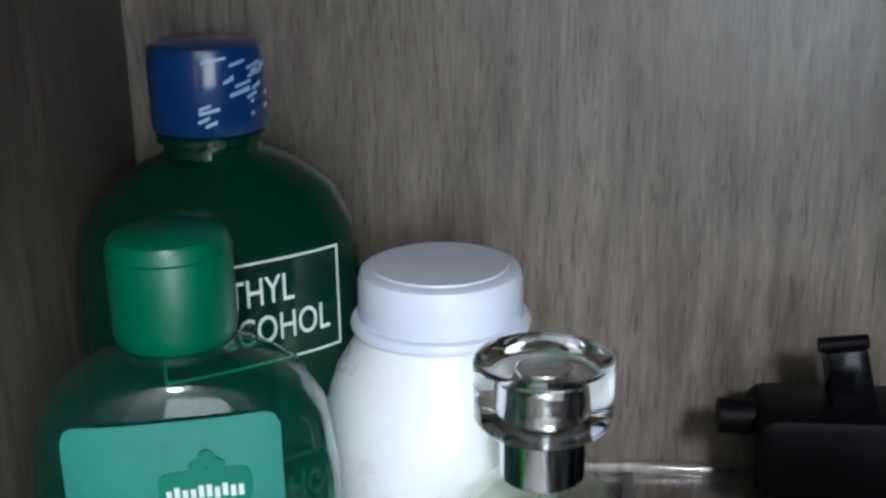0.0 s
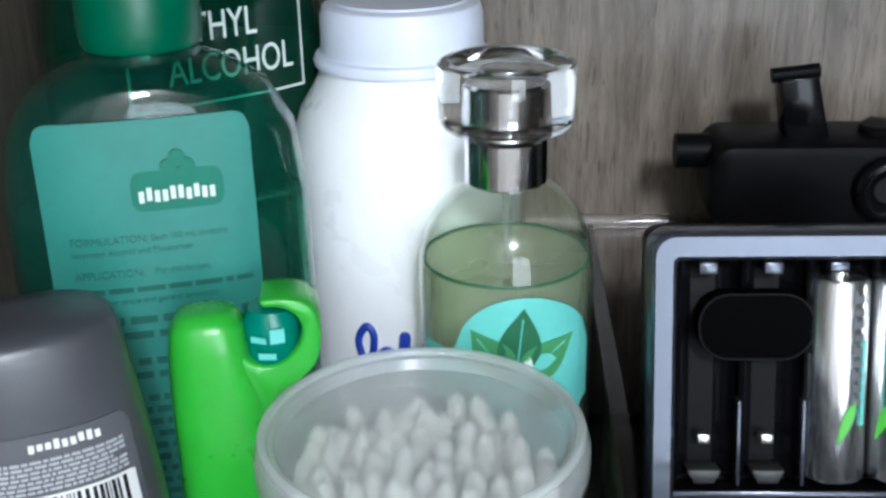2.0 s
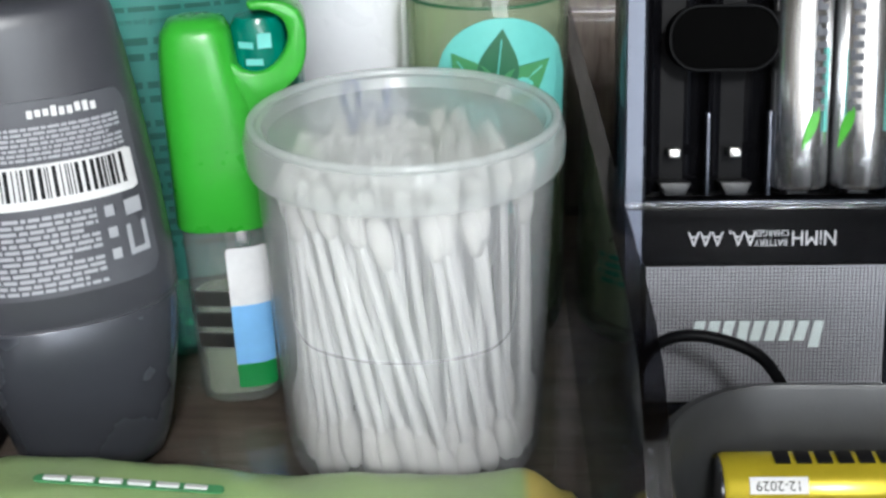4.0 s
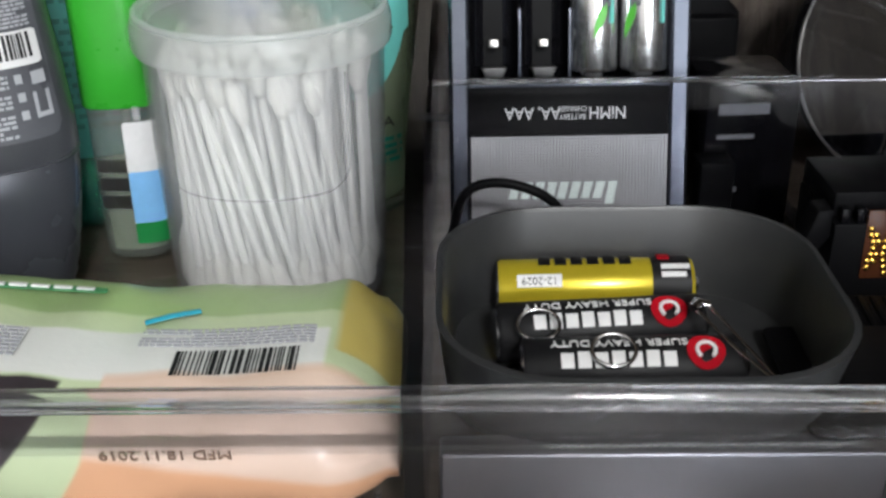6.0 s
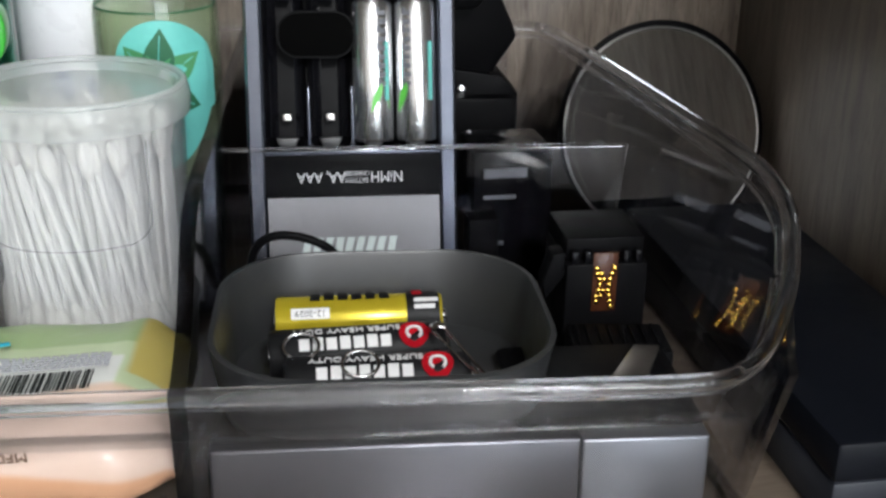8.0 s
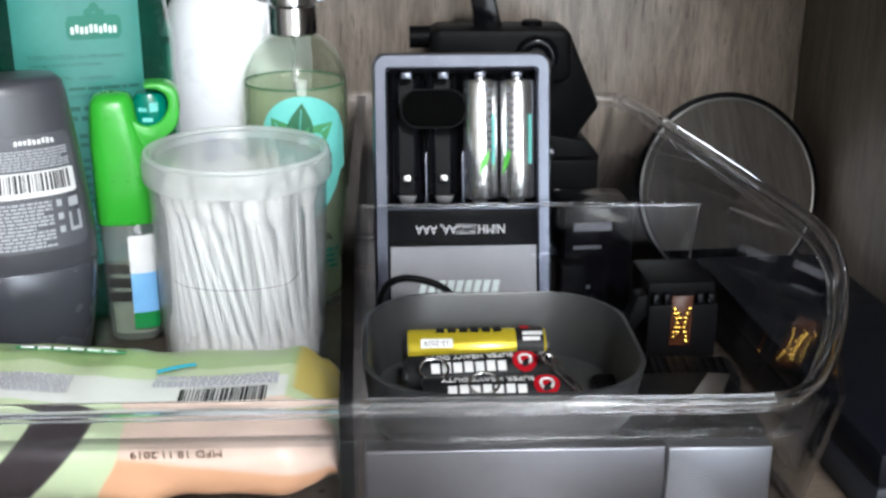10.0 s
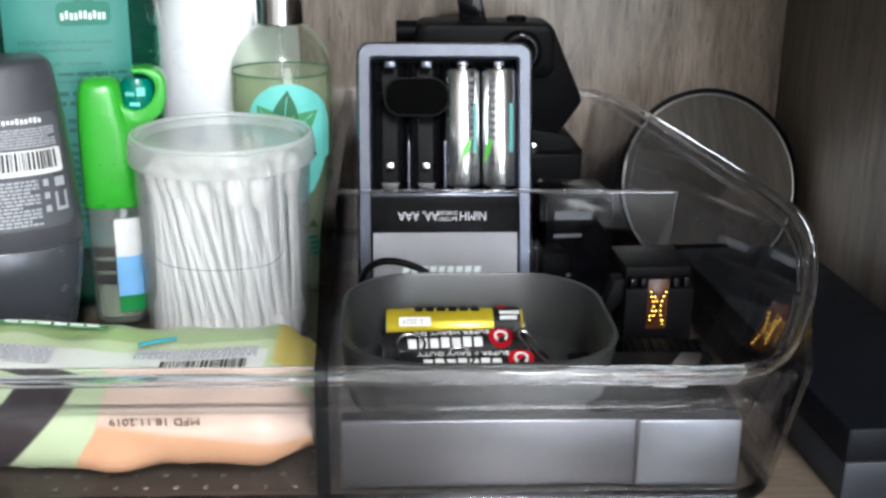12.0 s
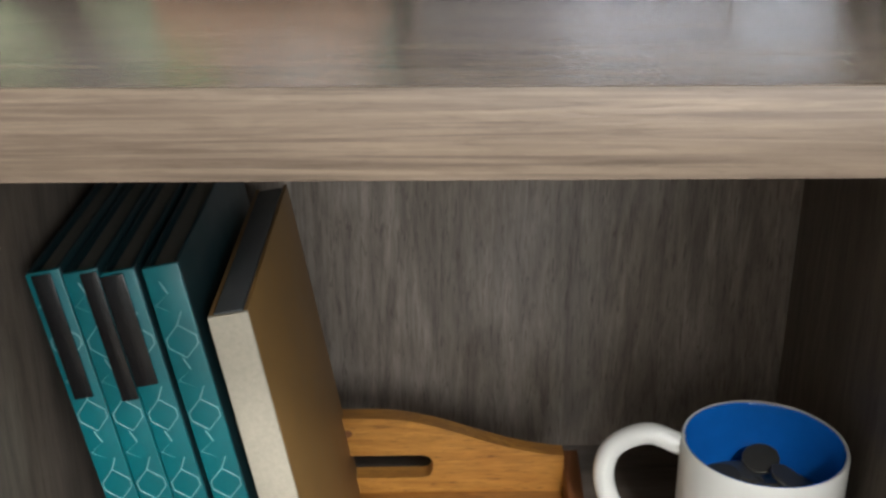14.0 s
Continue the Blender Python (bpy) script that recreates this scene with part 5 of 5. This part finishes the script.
# ---- webcam and bits behind the charger ----
def webcam():
    b = thing("webcam", pose(0.0842, 0.3200, 0.0046), "black clip-on camera with a short strap, behind the charger", "webcam")
    part("body", prism(rounded(-0.0370, 0.0300, 0.088, 0.1135, 0.006), -0.014, 0.014, "xzy", 0.003), M_BLACK, b)
    part("end_knob", tube([(-0.046, 0, 0.108), (-0.036, 0, 0.108)], 0.0052, 14), M_BLACK, b)
    part("lens_ring", tube([(0.013 + 0.0072 * math.cos(2 * math.pi * i / 28), -0.0155, 0.101 + 0.0072 * math.sin(2 * math.pi * i / 28)) for i in range(28)], 0.0030, 10, True), M_BLACKGLOSS, b, "thick round lens ring")
    part("lens", tube([(0.013, -0.0138, 0.101), (0.013, -0.0150, 0.101)], 0.0050, 20), M_INK, b)
    part("button", lathe([(0.0050, 0.1130), (0.0050, 0.1150), (0.0042, 0.1158), (0.0, 0.1158)], n=20, close_top=False), M_BLACK, b, m=pose(0.012, 0, 0))
    part("strap", prism([(-0.0180, 0.130), (-0.0070, 0.1315), (-0.0020, 0.112), (-0.0150, 0.112)], -0.005, 0.005, "xzy", 0.001), M_BLACKGLOSS, b, "short upright strap loop")
    part("strap_end", tube([(-0.0195, 0, 0.1305), (-0.0060, 0, 0.1320)], 0.0022, 10), M_BLACK, b)
    part("bracket", prism([(0.016, 0.113), (0.030, 0.111), (0.0440, 0.080), (0.0465, 0.074), (0.0330, 0.054), (0.016, 0.05), (-0.020, 0.05), (-0.028, 0.088)], 0.0, 0.020, "xzy", 0.002), M_BLACK, b)
    part("arm", prism([(0.014, 0.062), (0.040, 0.058), (0.047, 0.050), (0.047, 0.030), (0.012, 0.030)], -0.004, 0.016, "xzy", 0.0015), M_BLACK, b)
    part("screw", lathe([(0.0022, 0), (0.0022, 0.001), (0.0, 0.0014)], n=12, close_top=False), M_CHROME, b, "small steel screw", pose(0.022, -0.0045, 0.052, 90))
    part("foot", box(-0.020, 0.046, -0.010, 0.024, 0.0, 0.050, 0.002), M_BLACK, b)
    c = thing("adapter_box", pose(0.1010, 0.2260, 0.0046, 0, 0, 4), "small black power adapter with pale edges", "adapter")
    part("body", box(0, 0.0300, 0, 0.030, 0, 0.0520, 0.002), M_BLACKGLOSS, c)
    part("label", bars([(0.004, 0.020, 0.042, 0.0455), (0.004, 0.016, 0.034, 0.0355), (0.002, 0.012, 0.016, 0.0175)]), M_GREYINK, c)
    part("cover", box(-0.003, 0.008, -0.010, 0.0005, 0.0, 0.030, 0.001), M_BLACK, c)


webcam()

# ---- round mirror and slate box on the bare shelf ----
mir = thing("round_mirror", pose(0.1930, 0.2800, 0.0, 0, 0, 9) @ pose(0, 0, 0, -17), "round black-rimmed mirror leaning in the cabinet corner", "mirror")
RM = 0.0462
circ = [(RM * math.cos(2 * math.pi * i / 64), RM + RM * math.sin(2 * math.pi * i / 64)) for i in range(64)]
part("frame", prism(circ, 0.0, 0.006, "xzy", 0.0012), M_BLACK, mir)
GX, GZ, GR = -0.0014, RM - 0.0012, 0.950
part("rim_line", tube([(GX + x * (GR + 0.005), -0.0006, GZ + (z - RM) * (GR + 0.005)) for x, z in circ], 0.0007, 8, True), M_STEEL, mir, "bevelled bright glass edge")
part("glass", prism([(GX + x * GR, GZ + (z - RM) * GR) for x, z in circ], -0.0008, -0.0001, "xzy"), M_MIRROR, mir, "mirror glass")


def slate_box():
    b = thing("slate_box", pose(0.1762, 0.0748, 0.0, 0, 0, 3.8), "flat dark slate plastic case lying on the shelf", "case")
    # base is lighter than the lid: light on its front, put into colour
    part("base", box(0, 0.058, 0.0, 0.174, 0.0, 0.0140, 0.0012), M_LITSLATE, b)
    part("lid", box(-0.0006, 0.0585, -0.0008, 0.1745, 0.0146, 0.0262, 0.0016), M_NAVY, b)
    part("seam", box(0.0008, 0.0572, 0.0010, 0.173, 0.0136, 0.0150), M_INK, b)


slate_box()

# ---- lower bay: books, wooden stand, mug ----
BY = 0.150


def book(x, tilt, thick, height, depth, cover, spine, label, hexes, cat="book"):
    b = thing("book", pose(x, BY, LOW, 0, tilt, 0), label, cat, "books on the lower shelf")
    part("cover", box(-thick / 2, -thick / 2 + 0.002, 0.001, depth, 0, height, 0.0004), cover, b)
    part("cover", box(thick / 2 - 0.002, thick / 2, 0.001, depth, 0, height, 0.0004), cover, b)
    sp = part("spine", box(-thick / 2, thick / 2, -0.0012, 0.001, 0, height, 0.0006), spine, b)
    part("page_block", box(-thick / 2 + 0.0021, thick / 2 - 0.0021, 0.0012, depth - 0.004, 0.003, height - 0.003), M_PAGESHADE, b, "page block, darkened in colour for shade")
    if hexes:
        w = thick * 0.42
        z, big = 0.006, True
        while z < height - 0.014:
            h = 0.0075 if big else 0.0042
            path = [(-w, -0.0013, z + h * 0.75), (0, -0.0013, z), (w, -0.0013, z + h * 0.75), (w, -0.0013, z + h * 1.25), (0, -0.0013, z + 2 * h), (-w, -0.0013, z + h * 1.25)]
            if not big:
                path = [(-w, -0.0013, z + h), (0, -0.0013, z), (w, -0.0013, z + h), (0, -0.0013, z + 2 * h)]
            part("spine_line", tube(path, 0.00028, 5, True), M_BOOKLINE, sp)
            z2 = z + 2 * h
            part("spine_line", tube([(0, -0.0013, z2), (w * 0.5 if big else -w * 0.3, -0.0013, z2 + 0.0055)], 0.00028, 5), M_BOOKLINE, sp)
            z, big = z2 + 0.0055, not big
    return b


TEALBOOK = "teal hardback book with a pale hexagon pattern on its spine"
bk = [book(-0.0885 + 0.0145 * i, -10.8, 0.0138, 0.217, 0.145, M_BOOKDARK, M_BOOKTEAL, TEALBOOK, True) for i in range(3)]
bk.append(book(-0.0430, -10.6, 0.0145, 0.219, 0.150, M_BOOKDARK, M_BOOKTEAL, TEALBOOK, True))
for b, (x0, x1, z0) in zip(bk[:3], ((-0.0045, 0.0035, 0.160), (0.000, 0.0069, 0.158), (-0.0069, 0.0025, 0.166))):
    part("tape_strip", box(x0, x1, -0.0024, -0.0012, z0, 0.216, 0.0004), M_TAPE, b, "loose strip of black tape")
big = book(-0.0236, -10.2, 0.0165, 0.197, 0.150, M_BOOKTAN, M_BOOKBEIGE, "beige cloth-spined book with tan board covers", False)
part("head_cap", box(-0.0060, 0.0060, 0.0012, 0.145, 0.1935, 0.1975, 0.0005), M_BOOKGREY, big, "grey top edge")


def wooden_stand():
    b = thing("wooden_stand", pose(0.0, 0.292, LOW), "honey-coloured pine stand with a handle slot and curved top", "wooden stand")
    top = [(-0.060, 0.058), (-0.032, 0.0585), (-0.005, 0.0585), (0.012, 0.0565), (0.030, 0.052), (0.050, 0.045), (0.070, 0.0385), (0.088, 0.0345), (0.100, 0.0330)]
    pts = [(p.x, p.y) for p in smooth_path([(x, z, 0) for x, z in top], 4)]
    slot = (-0.031, 0.0250, 0.0195, 0.0345)
    up = [p for p in pts]
    outline = [(-0.060, 0.0)] + up + [(0.100, 0.0)]
    hole = rounded(slot[0], slot[1], slot[2], slot[3], 0.0058, 6)
    bm = bmesh.new()
    for d in (0.0, 0.011):
        edges = []
        for loop in (outline, hole):
            vs = [bm.verts.new((x, d, z)) for x, z in loop]
            edges += [bm.edges.new((vs[i], vs[(i + 1) % len(vs)])) for i in range(len(vs))]
        bmesh.ops.triangle_fill(bm, use_beauty=True, use_dissolve=False, edges=edges)
    bm.verts.ensure_lookup_table()
    n = len(outline) + len(hole)
    for a, k in ((0, len(outline)), (len(outline), len(hole))):
        for i in range(k):
            p, q = a + i, a + (i + 1) % k
            bm.faces.new((bm.verts[p], bm.verts[q], bm.verts[n + q], bm.verts[n + p]))
    bmesh.ops.recalc_face_normals(bm, faces=bm.faces)
    me = bpy.data.meshes.new("board")
    bm.to_mesh(me)
    bm.free()
    finish(me)
    part("end_board", me, M_PINE, b, "honey pine board with handle slot")
    part("knot", prism([(-0.0235 + 0.0034 * math.cos(q), 0.0490 + 0.0022 * math.sin(q)) for q in [2 * math.pi * i / 16 for i in range(16)]], -0.0003, 0.001, "xzy"), M_PINEEND, b, "dark knot in the wood")
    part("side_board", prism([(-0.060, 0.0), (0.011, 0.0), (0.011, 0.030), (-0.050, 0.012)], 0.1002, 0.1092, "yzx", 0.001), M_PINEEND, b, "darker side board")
    part("base_board", box(-0.055, 0.1, -0.060, -0.0005, 0.0, 0.010, 0.001), M_PINE, b)


wooden_stand()


def mug():
    b = thing("mug", pose(0.1890, 0.2210, LOW), "white ceramic mug with a blue inside, holding coins", "mug")
    h = 0.0865
    part("cup", lathe([(0.036, 0.0), (0.0385, 0.002), (0.0405, 0.010), (0.0410, h - 0.002), (0.0402, h), (0.0388, h - 0.0008)], n=64, close_top=False), M_CERAMIC, b)
    part("lining", lathe([(0.0390, h - 0.0004), (0.0383, h - 0.002), (0.0378, 0.012), (0.034, 0.006), (0.0, 0.005)], n=64, close_bottom=False, close_top=False), M_BLUEGLAZE, b, "bright blue glazed inside")
    hp = smooth_path([(-0.040, 0, 0.079), (-0.058, 0, 0.0835), (-0.075, 0, 0.072), (-0.077, 0, 0.050), (-0.064, 0, 0.026), (-0.040, 0, 0.018)])
    part("handle", tube(hp, 0.0056, 14, flat=1.0), M_CERAMIC, b, "", pose(0, 0, 0.001, 0, 0, -12))
    rng = random.Random(7)
    coin = lathe([(0.0092, 0.0), (0.0096, 0.0004), (0.0096, 0.0014), (0.0092, 0.0018)], n=28)
    first = None
    for k in range(12):
        q, r = 2.4 * k, 0.004 + 0.0016 * k
        m = pose(0.1890 + r * math.cos(q), 0.2210 + r * math.sin(q), LOW + 0.0545 + 0.0007 * k, rng.uniform(-25, 25), rng.uniform(-25, 25), 0)
        ob = part("coin", coin, M_COIN, m=m)
        tagged(ob, "dull dark coin lying in the mug", "coin", "coins in the mug")
    tagged(part("coin_heap", lathe([(0.034, 0.007), (0.0372, 0.020), (0.0374, 0.051), (0.025, 0.0555), (0.0, 0.057)], n=32, close_top=False), M_COIN, m=pose(0.1890, 0.2210, LOW)), "heap of dull dark coins filling the mug", "coins", kind="stuff")


mug()
